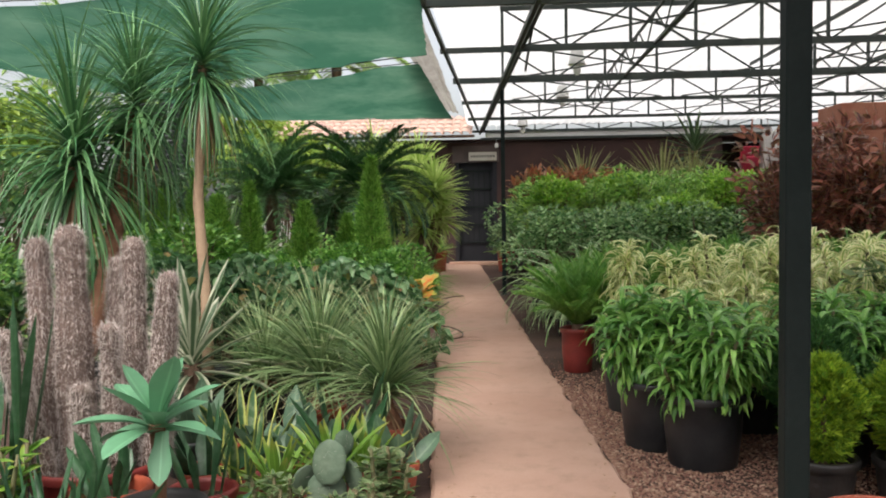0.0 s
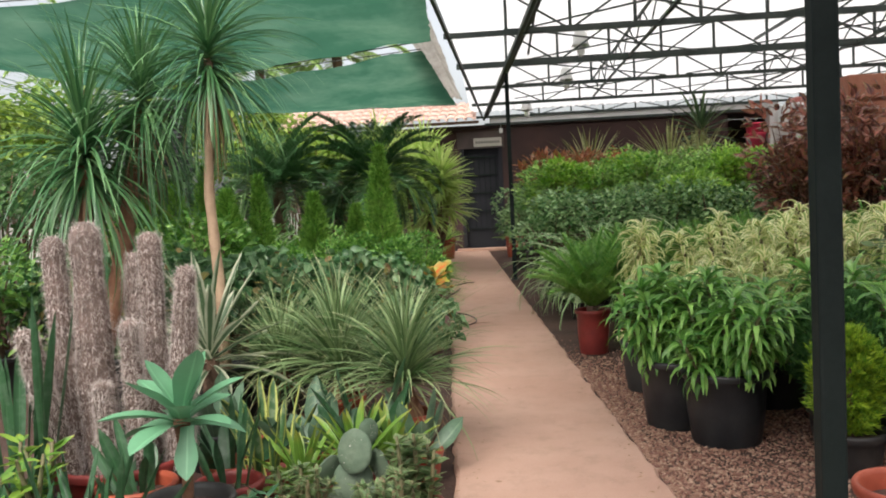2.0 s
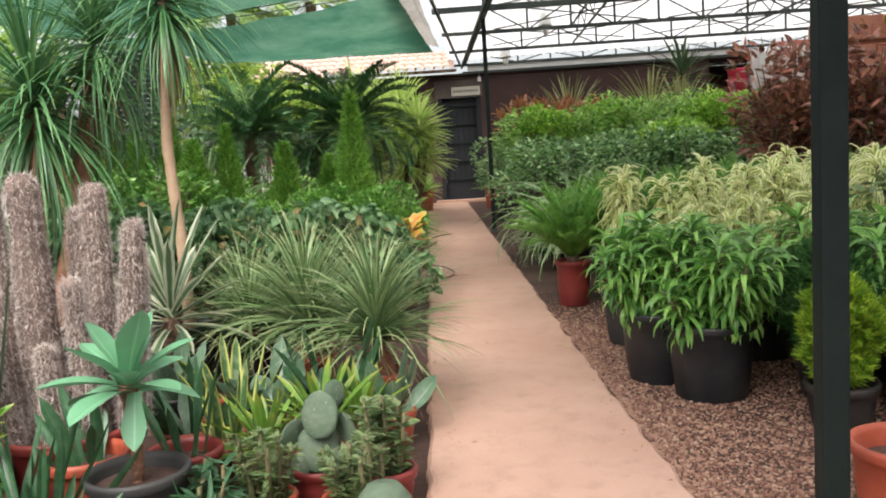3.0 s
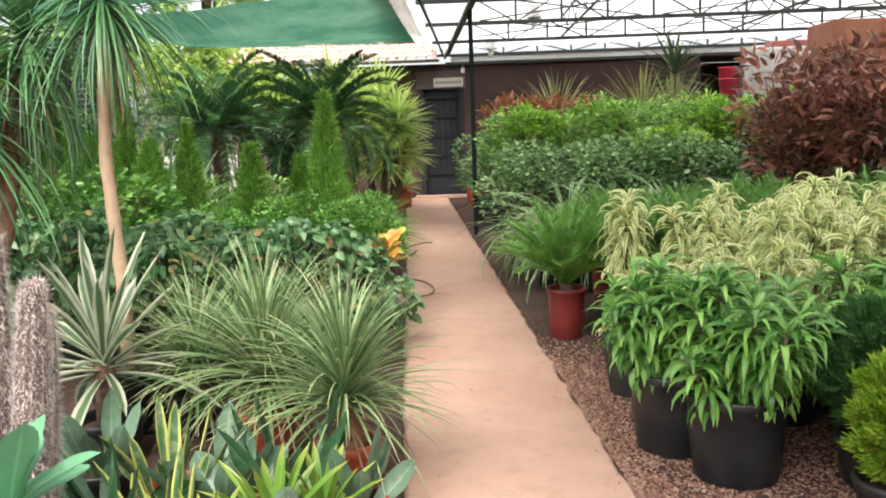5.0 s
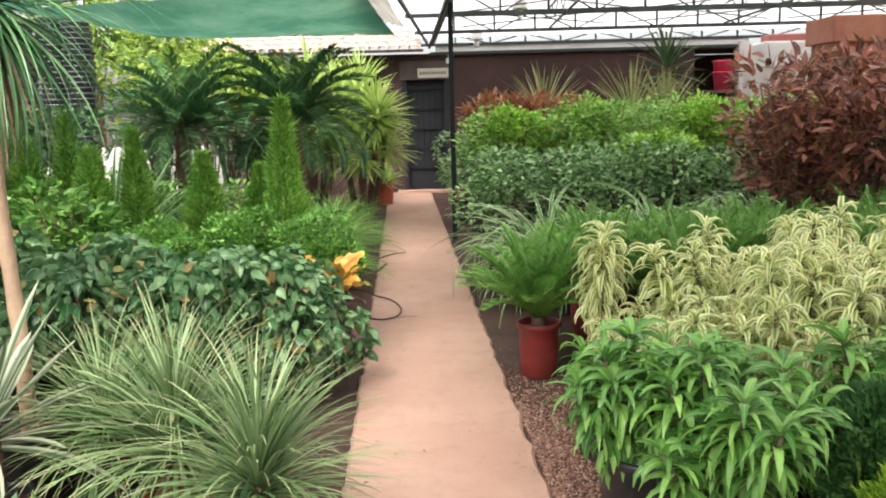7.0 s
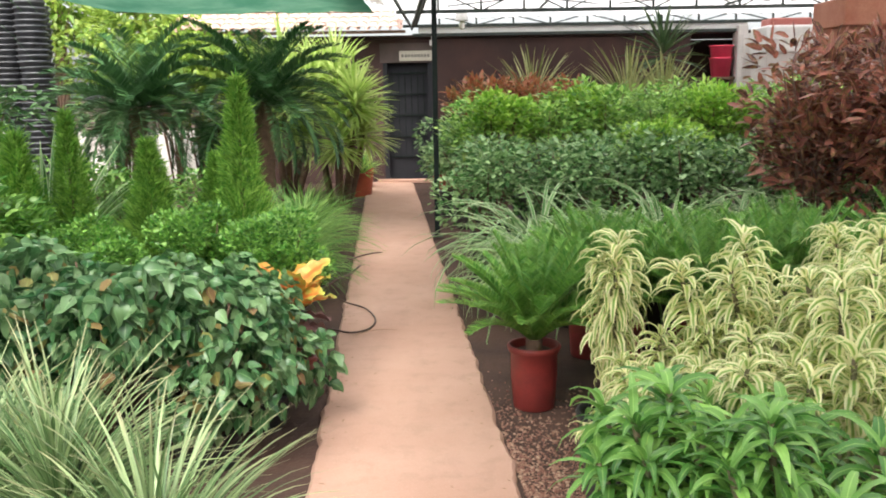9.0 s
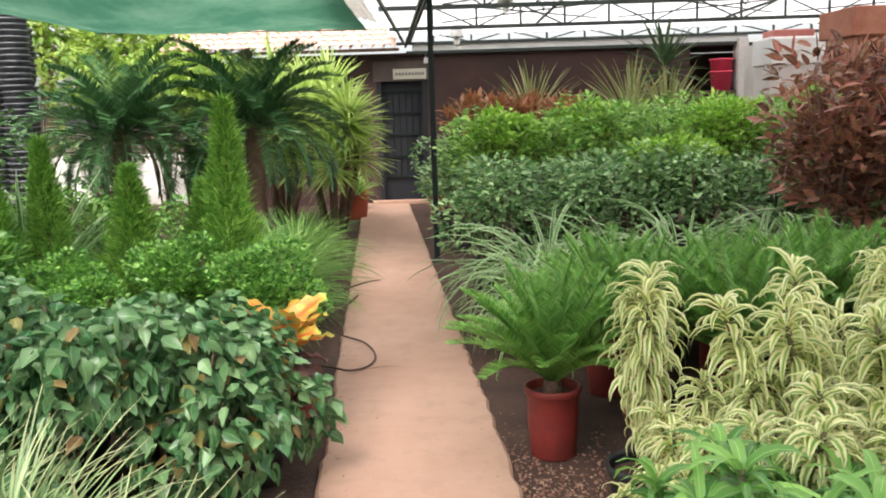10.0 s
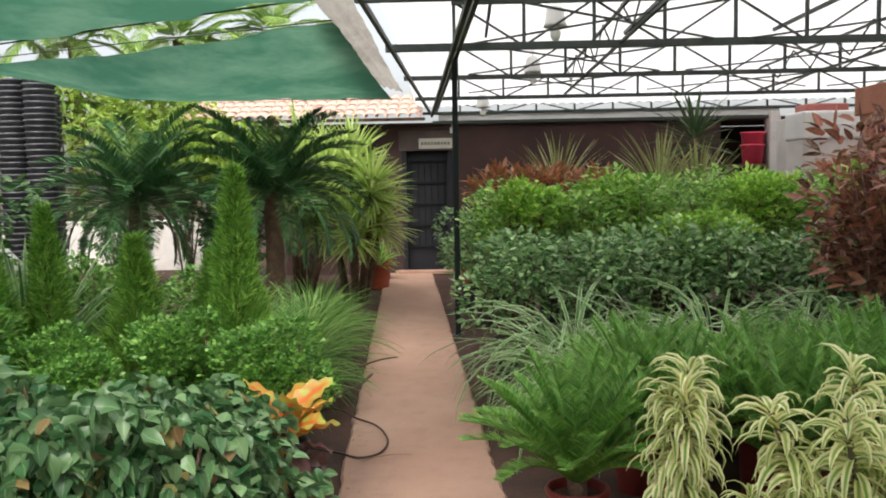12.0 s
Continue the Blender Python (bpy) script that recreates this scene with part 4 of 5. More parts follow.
def strap_clump(seed, name, label, mat, n, length, width, pot_spec=None, lo=0.5, hi=1.45, droop=1.5, group="", spread=0.08, category="plant"):
    rng = np.random.default_rng(seed)
    p = thing(name, label, category, group)
    z = 0.04
    if pot_spec:
        pot(p, *pot_spec)
        z = pot_spec[1] - 0.06
    k = np.arange(n)
    a = k * GOLD + rng.normal(0, 0.3, n)
    r = spread * np.sqrt((k + 0.5) / n)
    el = hi + (lo - hi) * (k + 0.5) / n + rng.normal(0, 0.1, n)
    g = Geo()
    g.add(*blades(rng, np.stack([r * np.cos(a), r * np.sin(a), np.full(n, z)], 1), a, el, length * rng.uniform(0.65, 1.1, n), width * rng.uniform(0.8, 1.2, n), droop * rng.uniform(0.5, 1.3, n), 8, "strap", 0.22, 0.25, 0.15))
    part("leaves", g, mat, p)
    return p


# ---- bed beside the path, cacti side ----
put(ponytail(1, 0.4, 340, 0.56), -0.02, 6.05, GROUND)
put(ponytail(2, 0.38, 390, 0.62), -0.42, 6.45, GROUND)
put(ponytail(3, 0.32, 310, 0.56, M_BLACK), -0.8, 6.75, GROUND)

put(tree_dracaena(4, [[(0, 0, 0.25), (0.0, 0, 0.7), (-0.03, 0.0, 1.3), (0.02, 0.0, 2.06)]], 0.035, [(0.02, 0, 2.08, 330, 0.66, 0.016)],
                  "tall slender dragon tree with a pale bare trunk and spiky head", M_TRUNK), -1.16, 6.82, GROUND)
put(tree_dracaena(6, [[(0, 0, 0.25), (0.0, 0, 0.8), (0.05, 0.05, 1.5)], [(0.05, 0, 0.25), (0.2, 0.1, 0.9), (0.32, 0.3, 1.84)]], 0.062,
                  [(0.05, 0.05, 1.58, 330, 0.84, 0.021), (0.32, 0.3, 1.9, 310, 0.76, 0.02)],
                  "two-headed dragon tree with rusty trunks and drooping leaves", M_RUST), -2.02, 6.9, GROUND)
put(furcraea(7, length=0.52, n=38, width=0.06, base=0.38), -1.1, 6.4, GROUND)

put(torch_cactus(9, [(-0.07, 0.0, 1.2, 0.052, -0.01, 0.0), (0.14, 0.05, 1.15, 0.038, 0.0, 0.02), (0.045, 0.1, 1.07, 0.036, 0.02, 0.0), (-0.2, 0.05, 1.15, 0.04, -0.05, 0.02),
                     (0.24, -0.04, 1.02, 0.036, 0.08, 0.0), (0.13, -0.12, 0.84, 0.03, 0.0, -0.02), (-0.15, -0.12, 0.82, 0.036, -0.1, -0.05), (0.2, 0.12, 0.9, 0.03, 0.05, 0.03), (0.03, -0.14, 0.62, 0.03, 0.0, -0.04)]), -1.02, 5.14, GROUND)
put(agave(), -0.59, 4.68, GROUND, 20, 0.95)
put(sansevieria(11, 16, 0.72, 0.045, L_SANS, "tall dark snake plant with upright narrow leaves in a black pot", M_BLACK, 0.16, 0.24, 0.11, 0.12), -1.28, 4.9, GROUND)
put(sansevieria(12, 18, 0.42, 0.03, L_SANS, "low dark snake plant with narrow leaves", M_BLACK, 0.13, 0.15, 0.12, 0.45), -0.86, 4.5, GROUND)
put(sansevieria(13, 8, 0.3, 0.045, L_SANS, "small dark snake plant in a terracotta pot", M_TERRA, 0.14, 0.28, 0.08, 0.35), -0.84, 4.86, GROUND)
put(sansevieria(14, 9, 0.36, 0.032, L_SANS, "narrow upright succulent in a red pot", M_RED, 0.125, 0.24, 0.06, 0.2), -0.55, 4.98, GROUND)
put(sansevieria(15, 11, 0.34, 0.046, L_SANSY, "yellow-edged snake plant in a red pot", M_RED, 0.13, 0.16, 0.1, 0.35), -0.5, 5.3, GROUND)
put(sansevieria(16, 10, 0.36, 0.046, L_SANSY, "yellow-edged snake plant among other pots", M_TERRA, 0.13, 0.16, 0.1, 0.3), -0.6, 5.75, GROUND)
put(sansevieria(17, 10, 0.36, 0.1, L_SANSG, "broad grey-green snake plant with banded leaves", M_RED, 0.13, 0.18, 0.08, 0.55), -0.38, 5.6, GROUND)
put(sansevieria(18, 8, 0.33, 0.085, L_SANSG, "broad-leaved grey snake plant in a black pot", M_BLACK, 0.14, 0.18, 0.08, 0.45), -0.92, 5.9, GROUND)
put(sansevieria(19, 11, 0.42, 0.075, L_SANS, "broad dark snake plant in a black pot", M_BLACK, 0.13, 0.16, 0.08, 0.4), -0.16, 5.68, GROUND)
put(sansevieria(20, 8, 0.38, 0.09, L_SANSG, "grey paddle-leaved snake plant at the edge of the path", M_TERRA, 0.11, 0.15, 0.05, 0.5), 0.07, 5.62, GROUND)
put(sansevieria(22, 10, 0.4, 0.08, L_SANS, "dark banded snake plant in a terracotta pot", M_TERRA, 0.12, 0.15, 0.05, 0.5), -0.72, 5.5, GROUND)
b = put(bromeliad(21, 26, 0.29, 0.036, None, None, 0.16), -0.32, 5.15, GROUND)
repeat(b, [(-0.14, 5.32, GROUND, 70, 1.1), (-0.02, 5.45, GROUND, 140, 0.95)])
put(opuntia(), -0.1, 5.02, GROUND, 0, 0.74)
put(leafy_stem_plant(23, "crown_of_thorns", "spiny euphorbia with dense small leaves in a red pot", L_EUPH, 8, 0.26, 0.1, 0.055, 0.026, None, 44, 0.13), 0.13, 5.02, GROUND)
put(leafy_stem_plant(24, "pencil_succulent", "spindly pale succulent with thin stems in a red pot", L_EUPH, 11, 0.22, 0.1, 0.042, 0.014, M_TERRA, 60, 0.13), 0.05, 4.78, GROUND)
put(leafy_stem_plant(28, "pencil_succulent", "spindly pale succulent with thin stems in a terracotta pot", L_EUPH, 11, 0.2, 0.1, 0.042, 0.014, M_TERRA, 60, 0.13), -0.24, 4.82, GROUND)
put(leafy_stem_plant(25, "low_succulent", "low green fleshy succulent in a black pot", L_BOX, 8, 0.16, 0.12, 0.06, 0.03, M_BLACK, 26), -1.0, 4.3, GROUND)
put(leafy_stem_plant(26, "low_succulent", "small dark green succulent in a red pot", L_SANS, 7, 0.14, 0.1, 0.09, 0.024, M_RED, 20, 0.13), -0.38, 4.66, GROUND)
put(leafy_stem_plant(29, "low_succulent", "small dark green succulent in a black pot", L_SANS, 7, 0.14, 0.1, 0.09, 0.024, M_BLACK, 20, 0.13), -0.62, 4.36, GROUND)
put(leafy_stem_plant(27, "young_shrub", "young yellowish leafy plant in a terracotta pot", L_BROM, 6, 0.28, 0.11, 0.08, 0.03, M_TERRA, 16, 0.2), -1.14, 4.7, GROUND)
sd = sansevieria(32, 20, 0.36, 0.03, L_SANS, "low dark clump of narrow snake plant leaves", M_BLACK, 0.12, 0.13, 0.11, 0.5)
tagged(sd, group="low snake plants")
put(sd, -0.98, 4.62, GROUND)
repeat(sd, [(-1.2, 4.55, GROUND, 60, 1.1), (-0.78, 4.3, GROUND, 130, 0.95), (-1.15, 4.25, GROUND, 220, 1.1), (-0.3, 4.45, GROUND, 20, 0.7)])
tp = thing("plant_pot", "round grey-green cactus in a small red pot", "cactus")
pot(tp, 0.09, 0.1, M_RED)
part("cactus_ball", Geo().add(*lathe([(0, 0.04), (0.07, 0.06), (0.09, 0.12), (0.085, 0.18), (0.05, 0.225), (0, 0.23)], 18)), M_PAD, tp)
put(tp, 0.17, 4.62, GROUND)

# ---- heart-leaved shrubs, croton, clipped bushes ----
h1 = shrub(41, "heart_leaf_shrub", "drooping heart-leaved green shrub in a black pot", L_HEART, (0.42, 0.42, 0.4), 1300, 0.076, 0.054, 0.1, 0.6, -1.45, 0.15, "heart", (0.16, 0.18, M_BLACK), L_HEART_OLD, group="heart-leaved shrubs", segs=4)
put(h1, -0.38, 7.75, GROUND, 0, 0.98)
h2 = shrub(42, "heart_leaf_shrub", "drooping heart-leaved green shrub in a black pot", L_HEART, (0.42, 0.42, 0.4), 1300, 0.076, 0.054, 0.1, 0.6, -1.45, 0.15, "heart", (0.16, 0.18, M_BLACK), L_HEART_OLD, group="heart-leaved shrubs", segs=4)
put(h2, -0.8, 7.62, GROUND, 40, 1.05)
repeat(h1, [(-1.3, 7.7, GROUND, 100, 1.06), (-0.55, 8.25, GROUND, 200, 1.0), (-1.85, 7.9, GROUND, 300, 1.08), (-2.45, 7.95, GROUND, 30, 1.1)])
repeat(h2, [(-0.24, 8.2, GROUND, 170, 0.9), (-1.05, 8.25, GROUND, 250, 1.05), (-1.6, 8.4, GROUND, 20, 1.05), (-2.2, 8.5, GROUND, 120, 1.1), (-2.9, 8.3, GROUND, 80, 1.15)])


def croton():
    rng = np.random.default_rng(50)
    p = thing("croton", "orange and yellow broad-leaved croton by the path", "plant")
    pot(p, 0.13, 0.2, M_RED)
    part("stem", Geo().add(*tube([(0, 0, 0.14), (0.01, 0, 0.4), (0, 0, 0.6)], [0.012, 0.011, 0.008], 7)), M_BARK, p)
    n = 34
    for i in range(n):
        f = (i + 0.5) / n
        g = Geo()
        w = 0.105 * rng.uniform(0.8, 1.25)
        v, q, u = blades(rng, [(0.04 * math.cos(i * GOLD), 0.04 * math.sin(i * GOLD), 0.6 - 0.3 * f)], [i * GOLD + 0.5], [0.85 - 1.1 * f + rng.normal(0, 0.1)], 0.24 * rng.uniform(0.7, 1.1), w, 0.5 + 0.6 * f, 8, "oval", 0.15, 0.3, 0.2)
        v = v + np.stack([np.zeros(v.shape[:3]), np.zeros(v.shape[:3]), np.sin(np.arange(9) * 2.3 + i)[None, :, None] * np.array([0.012, 0, -0.012])[None, None]], 3)
        g.add(v, q, u)
        part("leaf", g, L_CROTON if f < 0.5 else L_PURPLE, p)
    return p


put(croton(), -0.17, 8.7, GROUND, 0, 0.98)

bx = shrub(51, "boxy_bush", "rounded bright green small-leaved bush in a bag", L_BOX, (0.34, 0.34, 0.27), 4200, 0.029, 0.02, 0.4, 0.2, -0.3, 1.1, "oval", (0.15, 0.3, M_BAG), None, 3, group="rounded bushes")
put(bx, -0.3, 9.15, GROUND)
repeat(bx, [(-0.82, 9.4, GROUND, 60, 1.0), (-1.4, 9.25, GROUND, 130, 0.95), (-2.0, 9.3, GROUND, 220, 1.05), (-2.7, 9.4, GROUND, 300, 1.1), (-1.2, 8.95, GROUND, 10, 0.85)])

cn = conifer(61, 1.42, 0.18, L_CONE, "slim bright green cone-shaped conifer in a black pot", 13000, 0.24, group="slim conifers")
put(cn, -0.63, 9.7, GROUND)
c2 = conifer(62, 1.05, 0.2, L_CONE, "broad cone-shaped green conifer in a black pot", 13000, 0.22, group="slim conifers")
put(c2, -1.3, 9.95, GROUND)
repeat(cn, [(-1.78, 9.85, GROUND, 80, 0.88), (-2.3, 9.9, GROUND, 150, 0.95), (-2.75, 9.6, GROUND, 220, 0.98)])
repeat(c2, [(-2.0, 9.6, GROUND, 60, 1.05), (-1.0, 10.5, GROUND, 10, 0.9), (-2.55, 9.75, GROUND, 240, 1.1)])
fe = strap_clump(63, "feathery_grass", "bright feathery grass clump in a bag", L_FERN, 360, 0.76, 0.013, (0.14, 0.2, M_BAG), 0.4, 1.5, 1.3, "feathery grasses", 0.14)
put(fe, -0.66, 10.9, GROUND, 0, 0.9)
repeat(fe, [(-0.85, 10.6, GROUND, 50, 0.95), (-0.7, 11.6, GROUND, 120, 0.95), (-1.0, 11.2, GROUND, 200, 1.1), (-0.75, 12.4, GROUND, 270, 0.95), (-1.6, 10.9, GROUND, 320, 1.1), (-2.2, 11.0, GROUND, 20, 1.15), (-2.8, 10.6, GROUND, 90, 1.2), (-0.82, 13.3, GROUND, 20, 0.92), (-1.35, 12.2, GROUND, 20, 1.05), (-1.3, 10.4, GROUND, 70, 0.95), (-1.9, 10.4, GROUND, 140, 1.0)])

# ---- large cycads and palms at the end of the bed ----
put(frond_plant(71, "sago_palm", "large sago palm with dark arching fronds", L_SAGO, 50, 1.0, 0.18, 0.018, 1.46, 0.08, (-0.4, 1.38), (0.95, 1.65), 50), -2.42, 13.0, GROUND)
put(frond_plant(72, "sago_palm", "large sago palm with dark arching fronds", L_SAGO, 54, 1.05, 0.19, 0.018, 1.5, 0.09, (-0.4, 1.38), (0.95, 1.65), 50), -1.28, 13.6, GROUND)
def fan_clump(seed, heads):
    """A dense ball of strap leaves, pale with painted-in sun, from several heads on short stems: heads are (x, y, z, n,
    length).
    """
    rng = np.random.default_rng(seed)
    p = thing("pale_strap_palm", "dense yellow-green strap-leaved palm clump beside the doorway, sunlight painted into its leaf colour", "palm", "sunlit palms")
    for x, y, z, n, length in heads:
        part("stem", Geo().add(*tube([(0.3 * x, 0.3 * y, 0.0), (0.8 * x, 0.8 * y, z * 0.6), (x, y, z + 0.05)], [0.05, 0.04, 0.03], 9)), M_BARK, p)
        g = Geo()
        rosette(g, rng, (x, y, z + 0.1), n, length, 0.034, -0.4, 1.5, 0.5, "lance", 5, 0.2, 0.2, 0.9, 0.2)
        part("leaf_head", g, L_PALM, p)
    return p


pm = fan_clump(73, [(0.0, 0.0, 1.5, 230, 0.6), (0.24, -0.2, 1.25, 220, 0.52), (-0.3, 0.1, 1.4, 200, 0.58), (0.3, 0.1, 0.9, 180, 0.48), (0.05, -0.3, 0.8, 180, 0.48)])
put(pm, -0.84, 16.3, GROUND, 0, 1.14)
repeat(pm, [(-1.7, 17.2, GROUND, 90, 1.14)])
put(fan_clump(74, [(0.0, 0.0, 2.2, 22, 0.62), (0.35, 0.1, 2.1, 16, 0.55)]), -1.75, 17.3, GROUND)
yt = shrub(74, "yellow_green_tree", "yellow-green leafy young tree behind the cycads", L_YTREE, (0.95, 0.8, 0.75), 1500, 0.13, 0.06, 1.1, 0.5, -0.8, 0.6, "oval", None, None, 11, "young trees", category="tree", lumps=11)
put(yt, -3.4, 17.4, GROUND)
repeat(yt, [(-2.5, 17.3, GROUND, 80, 0.98), (-4.4, 17.9, GROUND, 150, 1.05), (-3.6, 19.4, GROUND, 250, 1.15), (-5.2, 22.0, GROUND, 250, 1.5), (-7.5, 22.5, GROUND, 20, 1.6), (-6.0, 13.2, GROUND, 190, 1.2), (-7.3, 16.2, GROUND, 10, 1.25)])
dg = shrub(75, "dark_shrub", "dark twiggy shrub with bare lower stems", L_SHRUBD, (0.6, 0.5, 0.4), 800, 0.08, 0.04, 0.75, 0.4, -0.6, 0.6, "oval", None, None, 14, "dark shrubs")
put(dg, -2.0, 14.6, GROUND)
repeat(dg, [(-1.7, 13.9, GROUND, 150, 0.9), (-4.6, 13.0, GROUND, 60, 1.2), (-3.1, 14.3, GROUND, 70, 1.0), (-3.9, 12.6, GROUND, 200, 1.1), (-3.3, 9.6, GROUND, 30, 1.15), (-3.4, 8.4, GROUND, 200, 1.1), (-3.0, 10.9, GROUND, 200, 1.1), (-4.2, 11.0, GROUND, 10, 1.2)])
gl = shrub(76, "bright_shrub", "bright green leafy shrub behind the dragon trees", L_SHRUB, (0.5, 0.45, 0.42), 900, 0.07, 0.035, 0.2, 0.4, -0.3, 0.9, "oval", (0.18, 0.26, M_BLACK), group="bright shrubs")
put(gl, -2.0, 8.95, GROUND, 0, 1.15)
repeat(gl, [(-2.2, 11.5, GROUND, 20, 0.98), (-1.5, 11.9, GROUND, 110, 0.92), (-2.95, 11.9, GROUND, 200, 1.05), (-3.7, 11.4, GROUND, 290, 1.1), (-2.6, 12.3, GROUND, 60, 1.0), (-4.4, 12.0, GROUND, 140, 1.1), (-2.6, 9.0, GROUND, 80, 1.2), (-3.0, 7.6, GROUND, 160, 1.1), (-3.5, 6.6, GROUND, 200, 1.1)])
sp = strap_clump(77, "variegated_strap_plant", "pale striped strap-leaved plant between the conifers", L_LILY, 60, 1.0, 0.035, (0.16, 0.3, M_BLACK), 0.9, 1.5, 0.6)
put(sp, -2.3, 10.6, GROUND, 0, 1.1)
tp1 = frond_plant(78, "tall_palm", "tall feather palm beyond the shade nets", L_FROND, 22, 2.2, 0.5, 0.045, 5.0, 0.13, (-0.2, 1.4), (0.8, 1.7), 46, vee=0.1, category="palm", group="tall palms", droop_leaf=0.6)
put(tp1, -6.2, 26.0, GROUND)
repeat(tp1, [(-8.3, 25.0, GROUND, 70, 0.98), (-4.2, 27.0, GROUND, 160, 1.06), (-10.2, 24.0, GROUND, 220, 1.0)])

# ---- bed beside the path, dracaena side ----
g1 = cane_dracaena(81, "green_dracaena", "green lance-leaved dracaena in a large black tub", L_GREEN, 16, (0.2, 0.35, M_BLACK), 0.175, 0.027, (0.52, 0.82), 0.33, 0.3, 84, group="green dracaenas")
put(g1, 1.49, 6.1, GROUND, 0, 1.0)
repeat(g1, [(1.33, 6.42, GROUND, 80, 1.0)])
g2 = cane_dracaena(82, "green_dracaena", "green lance-leaved dracaena in a large black tub", L_GREEN, 15, (0.2, 0.35, M_BLACK), 0.175, 0.027, (0.52, 0.82), 0.33, 0.3, 84, group="green dracaenas")
put(g2, 2.1, 6.15, GROUND, 40, 1.0)
repeat(g2, [(2.6, 6.1, GROUND, 180, 1.0), (3.15, 6.35, GROUND, 80, 1.0)])
gp = thing("plant_tub", "weathered grey plastic tub standing on the gravel", "pot")
pot(gp, 0.18, 0.3, M_GREYPOT)
put(gp, 1.32, 7.2, GROUND)

s1 = cane_dracaena(83, "song_of_india", "cream-edged song of India dracaena with drooping tufts", L_SONG, 15, (0.2, 0.28, M_BLACK), 0.19, 0.031, (0.55, 1.08), 0.42, 0.36, 84, -1.5, 1.5, 2.5, group="song of India dracaenas")
put(s1, 1.92, 7.3, GROUND)
s2 = cane_dracaena(84, "song_of_india", "cream-edged song of India dracaena with drooping tufts", L_SONG, 15, (0.2, 0.28, M_BLACK), 0.19, 0.031, (0.58, 1.1), 0.42, 0.36, 84, -1.5, 1.5, 2.5, group="song of India dracaenas")
put(s2, 2.2, 7.3, GROUND, 50)
repeat(s1, [(1.5, 6.85, GROUND, 170, 0.78), (1.42, 7.3, GROUND, 250, 0.7), (1.8, 6.95, GROUND, 100, 0.82), (2.95, 6.8, GROUND, 30, 0.92), (2.75, 7.15, GROUND, 120, 1.02), (3.3, 7.4, GROUND, 230, 1.05), (2.5, 7.85, GROUND, 300, 1.0)])
repeat(s2, [(1.9, 6.75, GROUND, 200, 0.95), (3.7, 7.2, GROUND, 70, 1.05), (2.5, 6.75, GROUND, 270, 0.95), (3.2, 7.95, GROUND, 10, 1.0)])
s3 = cane_dracaena(85, "song_of_india", "single tall cream-edged song of India dracaena", L_SONG, 3, (0.15, 0.22, M_BLACK), 0.18, 0.029, (0.85, 1.1), 0.07, 0.55, 110, -1.4, 1.5, 2.4, group="song of India dracaenas")
put(s3, 1.36, 7.75, GROUND)

cy = frond_plant(91, "potted_cycad", "fresh green potted cycad with upright feathery fronds in a red pot", L_SAGOB, 56, 0.63, 0.1, 0.009, 0.41, 0.045, (0.62, 1.52), (0.3, 0.8), 62, (0.15, 0.38, M_RED), vee=0.45, group="potted cycads")
put(cy, 1.09, 8.4, GROUND, 0, 0.86)
repeat(cy, [(x, y, GROUND, 71 * k, 0.88 + 0.03 * (k % 3)) for k, (x, y) in enumerate(((1.6, 8.8), (2.0, 8.5), (2.4, 8.7), (2.85, 8.45), (3.3, 8.7), (3.8, 8.5), (2.1, 9.15), (2.75, 9.2), (3.4, 9.2), (1.5, 9.25)))])
li = strap_clump(95, "spider_lily", "arching strap-leaved lily with pale edges in a black bag", L_LILY, 92, 1.0, 0.024, (0.15, 0.26, M_BAG), 0.85, 1.52, 2.3, "lilies")
put(li, 1.35, 10.15, GROUND, 0, 0.9)
repeat(li, [(1.35, 10.6, GROUND, 70, 1.1), (1.8, 10.3, GROUND, 140, 1.1), (2.25, 10.55, GROUND, 210, 1.16), (2.7, 10.3, GROUND, 280, 1.1), (3.1, 10.55, GROUND, 330, 1.1), (3.6, 10.3, GROUND, 20, 1.1), (1.2, 10.8, GROUND, 250, 0.85), (2.0, 9.85, GROUND, 100, 1.0), (2.9, 9.8, GROUND, 190, 1.0), (1.5, 9.95, GROUND, 300, 0.95), (1.12, 10.1, GROUND, 190, 0.6)])

hg = shrub(101, "glossy_shrub", "dark glossy small-leaved shrub in a black bag", L_HEDGE, (0.44, 0.44, 0.44), 1900, 0.056, 0.032, 0.3, 0.4, -0.5, 0.9, "oval", (0.16, 0.3, M_BAG), group="glossy shrubs")
put(hg, 1.0, 11.4, GROUND, 0, 1.05)
repeat(hg, [(x, 11.4 + 0.1 * ((k * 7) % 3 - 1), GROUND, 67 * k, 1.03 + 0.03 * ((k * 5) % 3)) for k, x in enumerate((1.6, 2.15, 2.7, 3.25, 3.8, 4.4))])
hb = shrub(102, "hedge_shrub", "mid-green leafy shrub in a tall black bag", L_HEDGEB, (0.47, 0.47, 0.52), 1900, 0.062, 0.034, 0.6, 0.4, -0.4, 1.0, "oval", (0.18, 0.34, M_BAG), group="hedge shrubs")
put(hb, 1.05, 12.9, GROUND, 0, 1.0)
repeat(hb, [(x, 12.85 + 0.12 * ((k * 7) % 3 - 1), GROUND, 67 * k, 0.97 + 0.045 * ((k * 5) % 3)) for k, x in enumerate((1.65, 2.2, 2.8, 3.35, 3.9, 4.5))])
hl = shrub(107, "lime_hedge_shrub", "fresh lime green leafy shrub in a tall black bag", L_LIMEH, (0.4, 0.4, 0.36), 1300, 0.06, 0.033, 0.94, 0.4, -0.2, 1.1, "oval", (0.18, 0.34, M_BAG), group="lime hedge shrubs")
